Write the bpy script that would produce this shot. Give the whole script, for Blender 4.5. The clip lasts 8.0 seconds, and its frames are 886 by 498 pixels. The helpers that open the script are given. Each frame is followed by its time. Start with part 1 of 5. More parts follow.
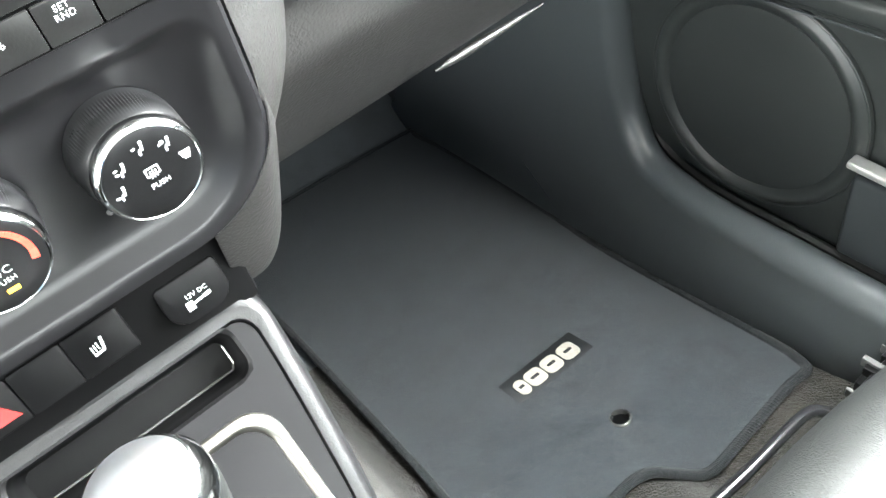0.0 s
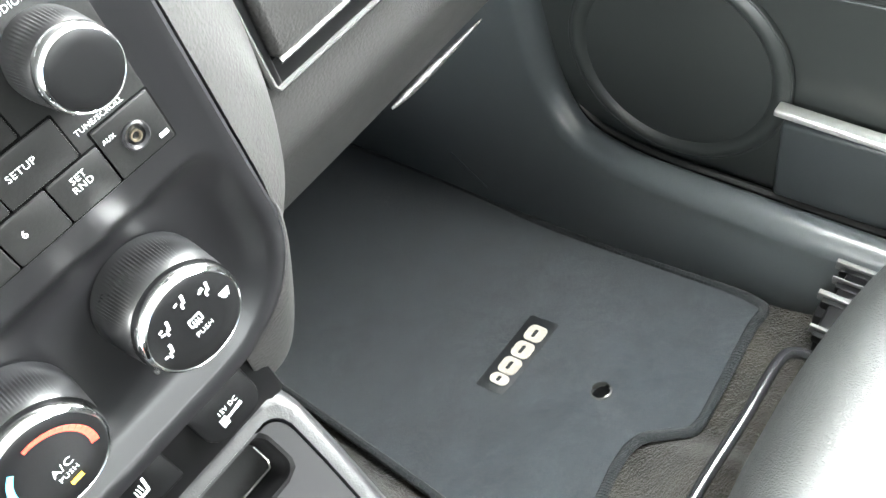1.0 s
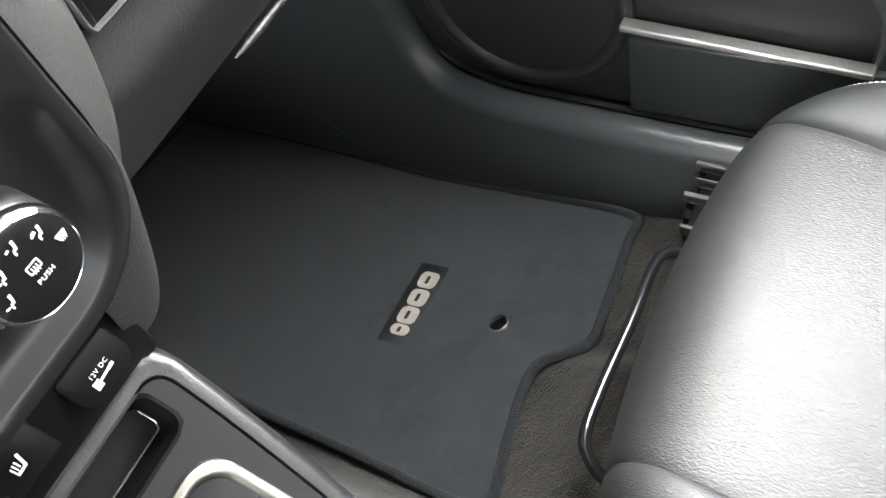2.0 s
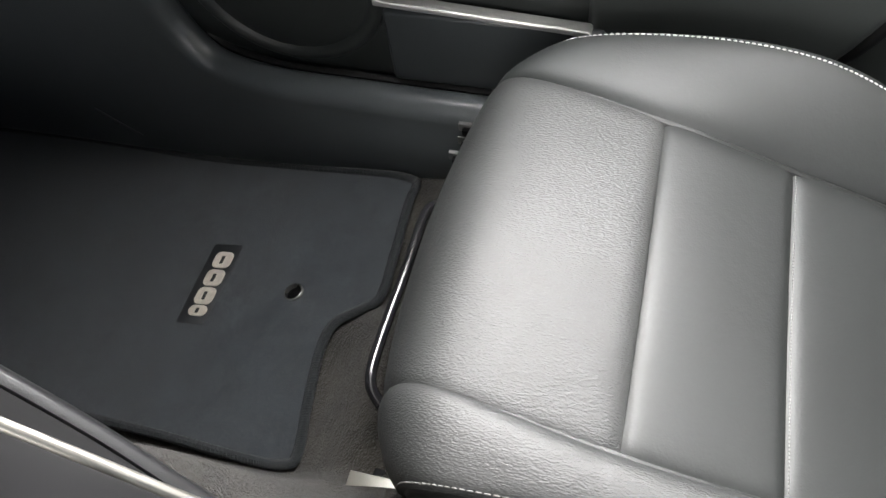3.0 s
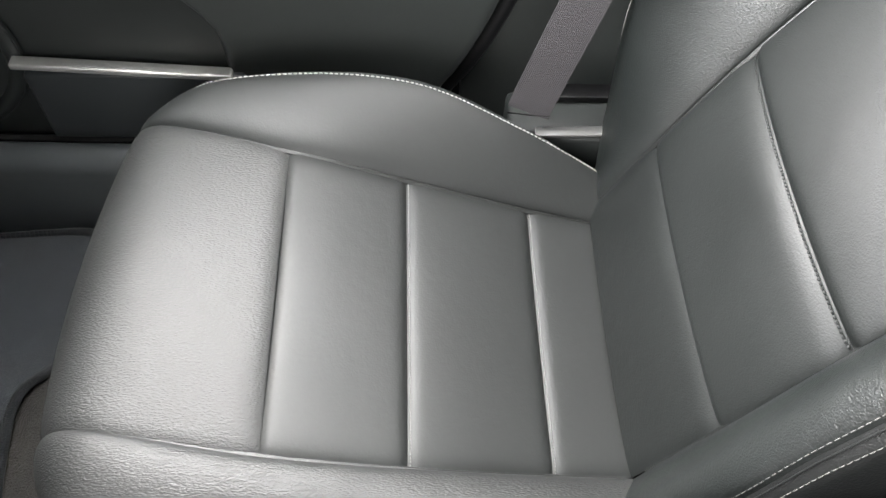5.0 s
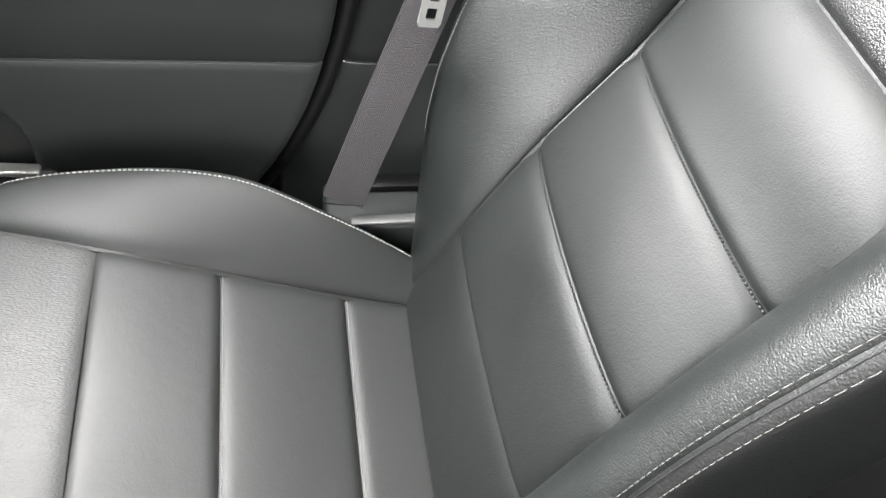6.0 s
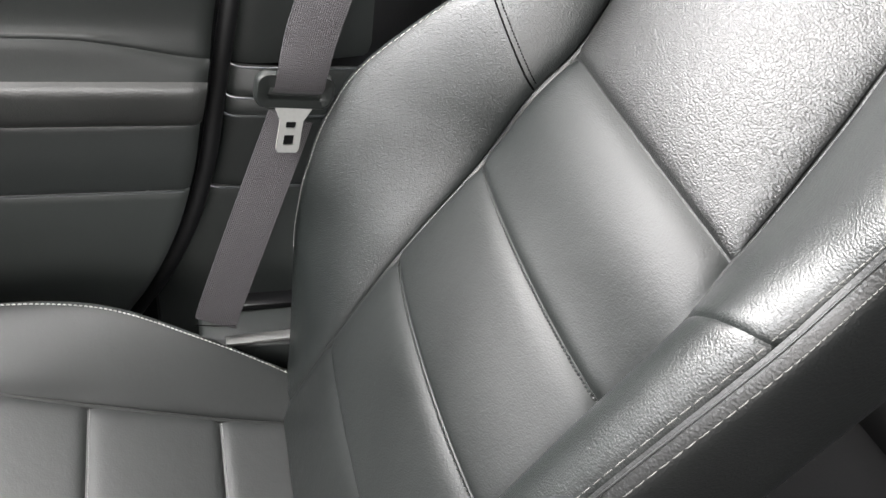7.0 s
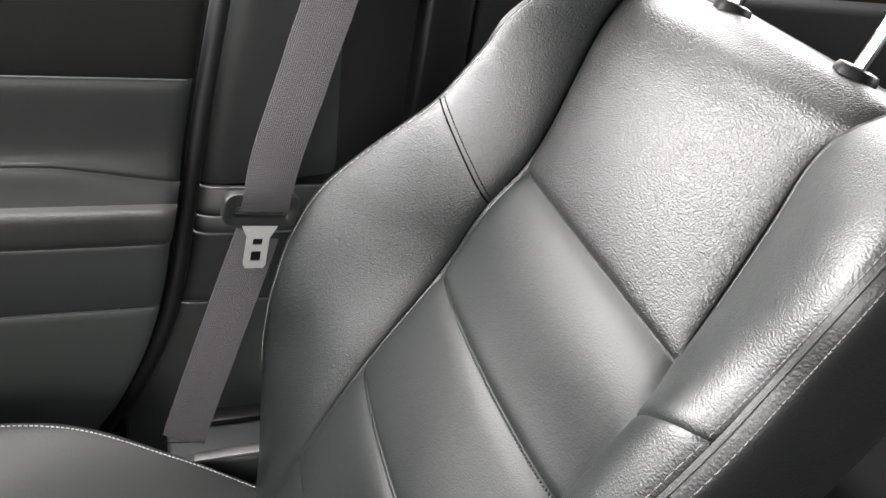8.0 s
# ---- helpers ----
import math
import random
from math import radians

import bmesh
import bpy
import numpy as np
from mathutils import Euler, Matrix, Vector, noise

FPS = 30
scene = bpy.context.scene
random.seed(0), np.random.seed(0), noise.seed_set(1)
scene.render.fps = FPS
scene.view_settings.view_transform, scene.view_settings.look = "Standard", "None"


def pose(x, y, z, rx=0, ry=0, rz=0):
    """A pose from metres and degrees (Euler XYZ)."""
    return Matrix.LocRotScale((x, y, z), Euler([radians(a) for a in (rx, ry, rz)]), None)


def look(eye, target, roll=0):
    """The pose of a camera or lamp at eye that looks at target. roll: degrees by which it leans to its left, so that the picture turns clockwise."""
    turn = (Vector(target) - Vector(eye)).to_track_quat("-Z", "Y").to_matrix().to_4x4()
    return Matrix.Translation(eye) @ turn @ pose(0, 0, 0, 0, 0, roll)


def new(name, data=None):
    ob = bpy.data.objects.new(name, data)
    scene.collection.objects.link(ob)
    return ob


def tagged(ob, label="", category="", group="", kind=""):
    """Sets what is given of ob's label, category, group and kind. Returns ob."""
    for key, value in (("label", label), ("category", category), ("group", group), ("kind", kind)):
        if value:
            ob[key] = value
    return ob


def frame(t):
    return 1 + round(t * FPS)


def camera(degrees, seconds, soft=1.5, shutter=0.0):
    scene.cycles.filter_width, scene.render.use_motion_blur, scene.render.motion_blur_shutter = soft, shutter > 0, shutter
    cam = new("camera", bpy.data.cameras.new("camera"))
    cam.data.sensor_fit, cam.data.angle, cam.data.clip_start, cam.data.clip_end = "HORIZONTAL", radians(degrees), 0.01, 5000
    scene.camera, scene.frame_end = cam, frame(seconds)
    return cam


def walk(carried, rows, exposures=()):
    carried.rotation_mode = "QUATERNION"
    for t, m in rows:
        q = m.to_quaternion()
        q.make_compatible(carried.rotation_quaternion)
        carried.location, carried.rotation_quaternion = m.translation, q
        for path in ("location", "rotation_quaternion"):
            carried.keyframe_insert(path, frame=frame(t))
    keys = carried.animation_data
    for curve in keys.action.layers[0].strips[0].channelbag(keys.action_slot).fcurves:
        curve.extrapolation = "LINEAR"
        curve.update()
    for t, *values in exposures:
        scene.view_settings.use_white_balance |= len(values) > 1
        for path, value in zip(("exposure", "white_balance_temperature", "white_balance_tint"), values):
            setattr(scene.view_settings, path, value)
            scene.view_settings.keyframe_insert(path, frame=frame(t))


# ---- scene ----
cam = camera(58.0, 8.0)
PATH = [
    (0, (0.082, 0.089, 0.862), (0.767, 1.319, -0.559), -14.8),
    (0.5, (0.092, 0.126, 0.884), (0.849, 1.289, -0.556), -18.0),
    (1, (0.078, 0.142, 0.893), (0.864, 1.2, -0.611), -20.0),
    (1.2, (0.069, 0.143, 0.888), (0.872, 1.139, -0.649), -19.8),
    (2.3, (0.067, 0.101, 0.877), (0.969, 0.817, -0.758), -19.6),
    (2.5, (0.061, 0.084, 0.885), (0.993, 0.701, -0.774), -16.9),
    (3, (0.035, 0.042, 0.895), (1.027, 0.475, -0.787), -10.7),
    (3.5, (0.025, 0.006, 0.921), (1.064, 0.32, -0.759), -7.7),
    (4, (0.017, -0.031, 0.935), (1.078, 0.196, -0.745), -6.0),
    (4.5, (0.02, -0.067, 0.938), (1.101, 0.043, -0.741), -3.0),
    (5, (0.008, -0.106, 0.949), (1.117, -0.182, -0.713), 3.3),
    (5.2, (0.007, -0.124, 0.956), (1.126, -0.336, -0.688), 8.4),
    (6.3, (-0.009, -0.174, 0.991), (1.257, -0.64, -0.485), 13.0),
    (6.5, (-0.015, -0.187, 0.998), (1.289, -0.695, -0.43), 13.0),
    (7, (-0.029, -0.206, 1.015), (1.351, -0.822, -0.295), 12.6),
    (7.5, (-0.043, -0.215, 1.029), (1.42, -0.863, -0.171), 11.5),
    (8, (-0.052, -0.215, 1.037), (1.478, -0.893, -0.059), 10.7),
]
walk(cam, [(t, look(eye, target, roll)) for t, eye, target, roll in PATH],
     exposures=((0, 2.4, 6450, 4), (0.5, 2.6, 6450, 4), (1.0, 2.45, 6450, 4), (1.2, 2.35, 6450, 4), (2.3, 0.85, 6650, 11), (3.5, 0.6, 6650, 11), (5.2, 0.52, 6650, 11), (6.5, 0.6, 6650, 11), (7.0, 0.22, 6700, 12), (8, 0.03, 6750, 13)))

# ---------- world and light ----------
world = bpy.data.worlds.new("sky")
scene.world = world
world.use_nodes = True
wn, wl = world.node_tree.nodes, world.node_tree.links
sky = wn.new("ShaderNodeTexSky")
sky.sky_type, sky.sun_disc = "NISHITA", False
sky.sun_elevation, sky.sun_rotation = radians(52), radians(60)
sky.air_density, sky.dust_density = 1.0, 3.0
wl.new(sky.outputs["Color"], wn["Background"].inputs["Color"])
wn["Background"].inputs["Strength"].default_value = 0.10

sun = new("sun", bpy.data.lights.new("sun", "SUN"))
sun.data.energy, sun.data.angle, sun.data.color = 1.0, radians(14), (1.0, 0.97, 0.93)
sun.matrix_world = look((3.0, 1.7, 4.4), (0, 0, 0))


def window_light(name, eye, target, width, height, watts, colour):
    """An area lamp in a window opening, standing in for the sky's light."""
    ob = new(name, bpy.data.lights.new(name, "AREA"))
    ob.data.shape, ob.data.size, ob.data.size_y = "RECTANGLE", width, height
    ob.data.energy, ob.data.color = watts, colour
    ob.matrix_world = look(eye, target)
    return ob


window_light("windscreen_light", (0.056, 0.82, 1.15), (0.1, 0.0, 0.45), 1.15, 0.45, 54.0, (0.96, 0.98, 1.0))
window_light("passenger_window_light", (0.83, 0.06, 1.06), (0.1, -0.05, 0.45), 1.10, 0.46, 60.0, (0.98, 0.99, 1.0))
window_light("driver_doorway_light", (-0.80, 0.42, 0.97), (0.3, 0.24, 0.45), 1.10, 0.66, 30.0, (1.0, 0.99, 0.98))
window_light("rear_window_light", (0.056, -1.75, 1.10), (0.2, -0.6, 0.7), 1.1, 0.35, 11.0, (0.97, 0.99, 1.0))
window_light("rear_side_window_light", (0.82, -1.02, 1.08), (0.1, -0.75, 0.6), 0.75, 0.38, 13.0, (0.98, 0.99, 1.0))


# ---------- materials ----------
def material(name, colour, rough, metal=0.0, spec=0.5, vary=0.25, vary_scale=9.0, rough_vary=0.08,
             bump=(), sheen=0.0, emit=0.0, coat=0.0, space="Object"):
    """A procedural surface. bump: rows of (kind, scale, strength, distance, stretch)."""
    m = bpy.data.materials.new(name)
    m.use_nodes = True
    nt = m.node_tree
    n, l = nt.nodes, nt.links
    p = n["Principled BSDF"]
    p.inputs["Metallic"].default_value = metal
    p.inputs["Specular IOR Level"].default_value = spec
    p.inputs["Sheen Weight"].default_value = sheen
    p.inputs["Sheen Roughness"].default_value = 0.5
    p.inputs["Coat Weight"].default_value = coat
    co = n.new("ShaderNodeTexCoord")
    big = n.new("ShaderNodeTexNoise")
    big.inputs["Scale"].default_value, big.inputs["Detail"].default_value = vary_scale, 6
    big.inputs["Roughness"].default_value = 0.65
    l.new(co.outputs["Object"], big.inputs["Vector"])
    small = n.new("ShaderNodeTexNoise")
    small.inputs["Scale"].default_value, small.inputs["Detail"].default_value = vary_scale * 30, 3
    l.new(co.outputs["Object"], small.inputs["Vector"])
    mixed = n.new("ShaderNodeMath")
    mixed.operation = "MULTIPLY_ADD"
    mixed.inputs[1].default_value, mixed.inputs[2].default_value = 0.35, 0.0
    l.new(small.outputs["Fac"], mixed.inputs[0])
    total = n.new("ShaderNodeMath")
    total.operation = "MULTIPLY_ADD"
    total.inputs[1].default_value = 0.65
    l.new(big.outputs["Fac"], total.inputs[0])
    l.new(mixed.outputs[0], total.inputs[2])
    ramp = n.new("ShaderNodeValToRGB")
    ramp.color_ramp.elements[0].position, ramp.color_ramp.elements[1].position = 0.3, 0.7
    lo, hi = 1 - vary, 1 + vary
    ramp.color_ramp.elements[0].color = (colour[0] * lo, colour[1] * lo, colour[2] * lo, 1)
    ramp.color_ramp.elements[1].color = (min(1, colour[0] * hi), min(1, colour[1] * hi), min(1, colour[2] * hi), 1)
    l.new(total.outputs[0], ramp.inputs["Fac"])
    l.new(ramp.outputs["Color"], p.inputs["Base Color"])
    span = n.new("ShaderNodeMapRange")
    span.inputs["From Min"].default_value, span.inputs["From Max"].default_value = 0.3, 0.7
    span.inputs["To Min"].default_value, span.inputs["To Max"].default_value = rough - rough_vary, rough + rough_vary
    l.new(total.outputs[0], span.inputs["Value"])
    l.new(span.outputs["Result"], p.inputs["Roughness"])
    last = None
    for kind, scale, strength, distance, stretch in bump:
        where = n.new("ShaderNodeMapping")
        where.inputs["Scale"].default_value = stretch
        l.new(co.outputs[space], where.inputs["Vector"])
        if kind == "grid":
            tex = n.new("ShaderNodeTexVoronoi")
            tex.inputs["Randomness"].default_value = 0.12
            out = tex.outputs["Distance"]
        elif kind == "cells":
            tex = n.new("ShaderNodeTexVoronoi")
            tex.feature = "F1"
            out = tex.outputs["Distance"]
        elif kind == "pebble":
            bend = n.new("ShaderNodeTexNoise")
            bend.inputs["Scale"].default_value, bend.inputs["Detail"].default_value = scale * 0.55, 2
            l.new(where.outputs["Vector"], bend.inputs["Vector"])
            push = n.new("ShaderNodeVectorMath")
            push.operation = "MULTIPLY_ADD"
            push.inputs[1].default_value = (1.6 / scale,) * 3
            l.new(bend.outputs["Color"], push.inputs[0])
            l.new(where.outputs["Vector"], push.inputs[2])
            tex = n.new("ShaderNodeTexVoronoi")
            tex.feature = "SMOOTH_F1"
            tex.inputs["Smoothness"].default_value = 0.35
            out = tex.outputs["Distance"]
        elif kind == "wave":
            tex = n.new("ShaderNodeTexWave")
            tex.inputs["Distortion"].default_value = 0.6
            out = tex.outputs["Fac"]
        else:
            tex = n.new("ShaderNodeTexNoise")
            tex.inputs["Detail"].default_value = 4
            out = tex.outputs["Fac"]
        tex.inputs["Scale"].default_value = scale
        l.new(push.outputs[0] if kind == "pebble" else where.outputs["Vector"], tex.inputs["Vector"])
        b = n.new("ShaderNodeBump")
        b.invert = kind == "pebble"
        b.inputs["Strength"].default_value, b.inputs["Distance"].default_value = strength, distance
        l.new(out, b.inputs["Height"])
        if last:
            l.new(last.outputs["Normal"], b.inputs["Normal"])
        last = b
    if last:
        l.new(last.outputs["Normal"], p.inputs["Normal"])
    if emit:
        p.inputs["Emission Color"].default_value = (*colour, 1)
        p.inputs["Emission Strength"].default_value = emit
    return m


ONE = (1, 1, 1)
LEATHER = material("matte_black_leather", (0.0115, 0.0130, 0.0127), 0.54, spec=0.50, vary=0.30, vary_scale=7, rough_vary=0.08,
                   bump=(("noise", 11, 0.14, 0.008, ONE), ("noise", 70, 0.15, 0.002, ONE), ("pebble", 480, 0.16, 0.0005, ONE)))
LEATHER_BACK = material("backrest_leather", (0.0105, 0.0120, 0.0116), 0.47, spec=0.34, vary=0.30, vary_scale=7, rough_vary=0.08,
                        bump=(("noise", 11, 0.12, 0.006, ONE), ("noise", 70, 0.15, 0.002, ONE), ("pebble", 600, 0.32, 0.0005, (1, 1, 1.2))))
LEATHER_BOLSTER = material("bolster_leather", (0.0078, 0.0097, 0.0092), 0.41, spec=0.68, vary=0.28, vary_scale=6, rough_vary=0.06,
                           bump=(("noise", 9, 0.14, 0.010, ONE), ("pebble", 600, 0.47, 0.0006, (1, 1, 1.25))))
LEATHER_WORN = material("creased_black_leather", (0.0140, 0.0151, 0.0147), 0.56, spec=0.80, vary=0.25, vary_scale=6, rough_vary=0.07,
                        bump=(("noise", 9, 0.10, 0.006, ONE), ("noise", 600, 0.60, 0.0009, (1.4, 0.36, 1)), ("pebble", 520, 0.65, 0.0007, (1.3, 0.55, 1))))
LEATHER_PEBBLE = material("pebbled_black_leather", (0.0085, 0.0090, 0.0088), 0.37, spec=0.55, vary=0.25, vary_scale=6, rough_vary=0.06,
                          bump=(("noise", 9, 0.14, 0.010, ONE), ("pebble", 580, 0.60, 0.0007, (1, 1, 1.3))))
LEATHER_SIDE = material("side_leather", (0.0095, 0.0102, 0.0100), 0.42, spec=0.55, vary=0.2, rough_vary=0.05,
                        bump=(("pebble", 460, 0.34, 0.0007, ONE),))
ARM_SKIN = material("armrest_skin", (0.021, 0.0215, 0.0205), 0.38, spec=0.9, vary=0.25, vary_scale=9, rough_vary=0.07,
                    bump=(("noise", 30, 0.12, 0.003, ONE), ("cells", 620, 0.34, 0.0006, ONE)))
# Near-black: also holds the shade under the seat and in the cabin's rear.
SHADED_DARK_CLOTH = material("shaded_dark_cloth", (0.0050, 0.0052, 0.0055), 0.8, spec=0.12, vary=0.25, vary_scale=30, bump=(("noise", 500, 0.4, 0.001, ONE),))
THREAD = material("pale_thread", (0.125, 0.124, 0.117), 0.7, vary=0.15, vary_scale=200)
GLOSS_RIM = material("glossy_rim", (0.05, 0.05, 0.048), 0.20, spec=1.0, vary=0.1, rough_vary=0.03)
WHITE_THREAD = material("white_thread", (0.38, 0.38, 0.36), 0.7, vary=0.12, vary_scale=200)
DARK_THREAD = material("dark_thread", (0.16, 0.16, 0.155), 0.6, vary=0.15, vary_scale=200)
PLASTIC = material("grained_black_plastic", (0.030, 0.034, 0.036), 0.31, vary=0.10, rough_vary=0.0,
                   bump=(("noise", 1200, 0.10, 0.0003, ONE), ("noise", 12, 0.10, 0.004, ONE)))
# Lit copy of the black plastic: the footwell's missing fill is in its colour.
LIT_PLASTIC = material("lit_plastic", (0.052, 0.058, 0.061), 0.30, vary=0.06, rough_vary=0.0)
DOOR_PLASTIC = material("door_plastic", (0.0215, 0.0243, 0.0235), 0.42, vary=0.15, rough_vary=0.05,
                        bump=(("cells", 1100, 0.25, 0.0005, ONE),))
# Lit copy of the door plastic, lightened low on door and pillar.
LIT_LINING = material("lit_lining_plastic", (0.034, 0.038, 0.0365), 0.44, vary=0.12, rough_vary=0.0, bump=(("cells", 1100, 0.25, 0.0005, ONE),))
# Shaded copy of the door plastic for the upper lining; also the belt sleeve.
DIM_PLASTIC = material("dim_plastic", (0.0098, 0.0114, 0.0107), 0.44, spec=0.36, vary=0.15, rough_vary=0.0, bump=(("cells", 1100, 0.25, 0.0005, ONE),))
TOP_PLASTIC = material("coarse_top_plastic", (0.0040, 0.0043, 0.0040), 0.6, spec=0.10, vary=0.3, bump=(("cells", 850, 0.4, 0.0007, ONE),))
DASH_PLASTIC = material("dash_plastic", (0.0170, 0.0164, 0.0160), 0.44, vary=0.12, rough_vary=0.05,
                        bump=(("pebble", 620, 0.45, 0.0005, ONE),))
GREY_TRIM = material("grey_moulding", (0.095, 0.095, 0.092), 0.45, vary=0.1)
KEY_BLACK = material("key_black", (0.0065, 0.0065, 0.0065), 0.45, spec=0.24, vary=0.12, rough_vary=0.04, bump=(("noise", 900, 0.15, 0.0004, ONE),))
RIM_PLASTIC = material("console_rim_plastic", (0.0115, 0.0115, 0.012), 0.38, spec=0.38, vary=0.12, rough_vary=0.05, bump=(("noise", 600, 0.28, 0.0006, (1, 0.35, 1)), ("cells", 1000, 0.2, 0.0004, ONE)))
GAP = material("dark_gap", (0.0015, 0.0015, 0.0016), 0.8, spec=0.05, vary=0.1)
SATIN = material("satin_trim", (0.0056, 0.0055, 0.0061), 0.30, spec=0.28, vary=0.06, rough_vary=0.0)
SMOOTH_BLACK = material("smooth_black_plastic", (0.0038, 0.0038, 0.0041), 0.36, spec=0.17, vary=0.15, rough_vary=0.05)
RUBBER = material("black_rubber", (0.005, 0.005, 0.0055), 0.45, vary=0.2, rough_vary=0.06)
CHROME = material("bright_chrome", (0.80, 0.80, 0.80), 0.12, metal=1.0, vary=0.03, rough_vary=0.0)
SILVER = material("satin_silver", (0.27, 0.258, 0.232), 0.34, metal=1.0, vary=0.04, rough_vary=0.01)
STEEL = material("brushed_steel", (0.60, 0.60, 0.58), 0.38, metal=0.75, vary=0.1, rough_vary=0.06, bump=(("noise", 300, 0.2, 0.0005, (1, 1, 8)),))
BAR_STEEL = material("black_painted_steel", (0.010, 0.010, 0.011), 0.16, spec=0.5, vary=0.2, rough_vary=0.05)
MAT_PILE = material("mat_pile", (0.0165, 0.0204, 0.0244), 0.95, spec=0.2, vary=0.42, vary_scale=22, rough_vary=0.03, sheen=0.14,
                    bump=(("cells", 1300, 0.8, 0.0012, ONE), ("noise", 60, 0.25, 0.004, ONE)))
BINDING = material("bound_edge", (0.0075, 0.0092, 0.0106), 0.85, spec=0.3, vary=0.2, vary_scale=60, sheen=0.10,
                   bump=(("noise", 700, 0.7, 0.0015, ONE),))
CARPET = material("worn_carpet", (0.0180, 0.0160, 0.0128), 0.97, spec=0.1, vary=0.95, vary_scale=16, rough_vary=0.02, sheen=0.1,
                  bump=(("noise", 420, 1.0, 0.0050, ONE), ("noise", 70, 0.4, 0.008, ONE)))
WEBBING = material("grey_webbing", (0.034, 0.0312, 0.0338), 0.72, vary=0.15, vary_scale=40, sheen=0.06, space="UV",
                   bump=(("grid", 1.0, 0.8, 0.0011, (24, 450, 1)), ("wave", 1.0, 0.15, 0.0006, (8, 0, 1))))
# Grey raised above the other carpet, in place of fill light up front.
LIT_CARPET = material("lit_carpet", (0.055, 0.061, 0.066), 0.96, spec=0.2, vary=0.3, vary_scale=18, sheen=0.2, bump=(("noise", 650, 0.8, 0.003, ONE),))
KNURL = material("knurled_black", (0.0075, 0.0075, 0.008), 0.30, spec=0.40, vary=0.12, rough_vary=0.04)
PRINT = material("white_print", (0.56, 0.57, 0.57), 0.6, vary=0.05)
HAZARD = material("red_switch_print", (0.26, 0.012, 0.010), 0.45, vary=0.1)
BLACK_MATTE = material("black_switch_plastic", (0.0024, 0.0024, 0.0026), 0.42, spec=0.11, vary=0.15, rough_vary=0.04)
BALL = material("polished_knob_cap", (0.62, 0.63, 0.66), 0.34, metal=1.0, vary=0.05, rough_vary=0.03)
RED = material("red_print", (0.62, 0.045, 0.025), 0.5, vary=0.1)
BLUE = material("blue_print", (0.10, 0.45, 0.62), 0.5, vary=0.1)
AMBER = material("amber_indicator", (1.0, 0.55, 0.03), 0.4, vary=0.05, emit=0.7)
PATCH = material("badge_patch", (0.008, 0.009, 0.010), 0.6, vary=0.2, vary_scale=120, bump=(("noise", 800, 0.4, 0.001, ONE),))
BEIGE = material("beige_embroidery", (0.46, 0.42, 0.36), 0.85, vary=0.2, vary_scale=150, bump=(("wave", 700, 0.6, 0.0008, (1, 1, 1)),))
LINING = material("grey_roof_lining", (0.30, 0.295, 0.28), 0.95, vary=0.1, bump=(("noise", 500, 0.3, 0.001, ONE),))
BRASS = material("jack_contact", (0.48, 0.40, 0.30), 0.3, metal=1.0, vary=0.1)


# ---------- building helpers ----------
def thing(name, at, label, category, kind="", group=""):
    ob = new(name)
    ob.location = at
    ob.empty_display_size = 0.05
    return tagged(ob, label, category, group, kind)


def part(name, geo, mat, parent, label="", smooth=True, kind=""):
    """Links a bmesh, or (points, faces), as ONE mesh object under a thing or a part."""
    mesh = bpy.data.meshes.new(name)
    if isinstance(geo, bmesh.types.BMesh):
        geo.to_mesh(mesh)
        geo.free()
    else:
        mesh.from_pydata([tuple(v) for v in geo[0]], [], [tuple(f) for f in geo[1]])
    mesh.materials.append(mat)
    if smooth:
        mesh.polygons.foreach_set("use_smooth", [True] * len(mesh.polygons))
        mesh.set_sharp_from_angle(angle=radians(42))
    mesh.update()
    ob = new(name, mesh)
    ob.parent = parent
    if parent is not None and parent.type == "EMPTY":
        ob.matrix_parent_inverse = Matrix.Translation(-parent.location)
    return tagged(ob, label, kind=kind)


def solid(name, geo, mat, label, category, kind="structure", smooth=True):
    ob = part(name, geo, mat, None, "", smooth)
    return tagged(ob, label, category, kind=kind)


def join(*geos):
    points, faces = [], []
    for v, f in geos:
        k = len(points)
        points += [tuple(p) for p in v]
        faces += [tuple(i + k for i in g) for g in f]
    return points, faces


def box(lo, hi, bevel=0.0, segments=2):
    bm = bmesh.new()
    bmesh.ops.create_cube(bm, size=1.0)
    for v in bm.verts:
        v.co = [lo[i] + (v.co[i] + 0.5) * (hi[i] - lo[i]) for i in range(3)]
    if bevel:
        bmesh.ops.bevel(bm, geom=bm.edges[:], offset=bevel, segments=segments, affect="EDGES", profile=0.5)
    return bm


def placed(bm, m):
    bmesh.ops.transform(bm, matrix=m, verts=bm.verts[:])
    return bm


def spline(knots, points):
    """A smooth curve through points at the given parameters."""
    k, p = np.array(knots, float), np.array(points, float)
    d = np.diff(p, axis=0) / np.diff(k)[:, None]
    tan = np.vstack([d[:1], (d[:-1] * np.diff(k)[1:, None] + d[1:] * np.diff(k)[:-1, None]) / (k[2:] - k[:-2])[:, None], d[-1:]])

    def at(s):
        s = np.clip(np.asarray(s, float), k[0], k[-1])
        i = np.clip(np.searchsorted(k, s, "right") - 1, 0, len(k) - 2)
        h = k[i + 1] - k[i]
        u = ((s - k[i]) / h)[..., None]
        h = h[..., None]
        return ((2 * u**3 - 3 * u**2 + 1) * p[i] + (u**3 - 2 * u**2 + u) * h * tan[i]
                + (-2 * u**3 + 3 * u**2) * p[i + 1] + (u**3 - u**2) * h * tan[i + 1])
    return at


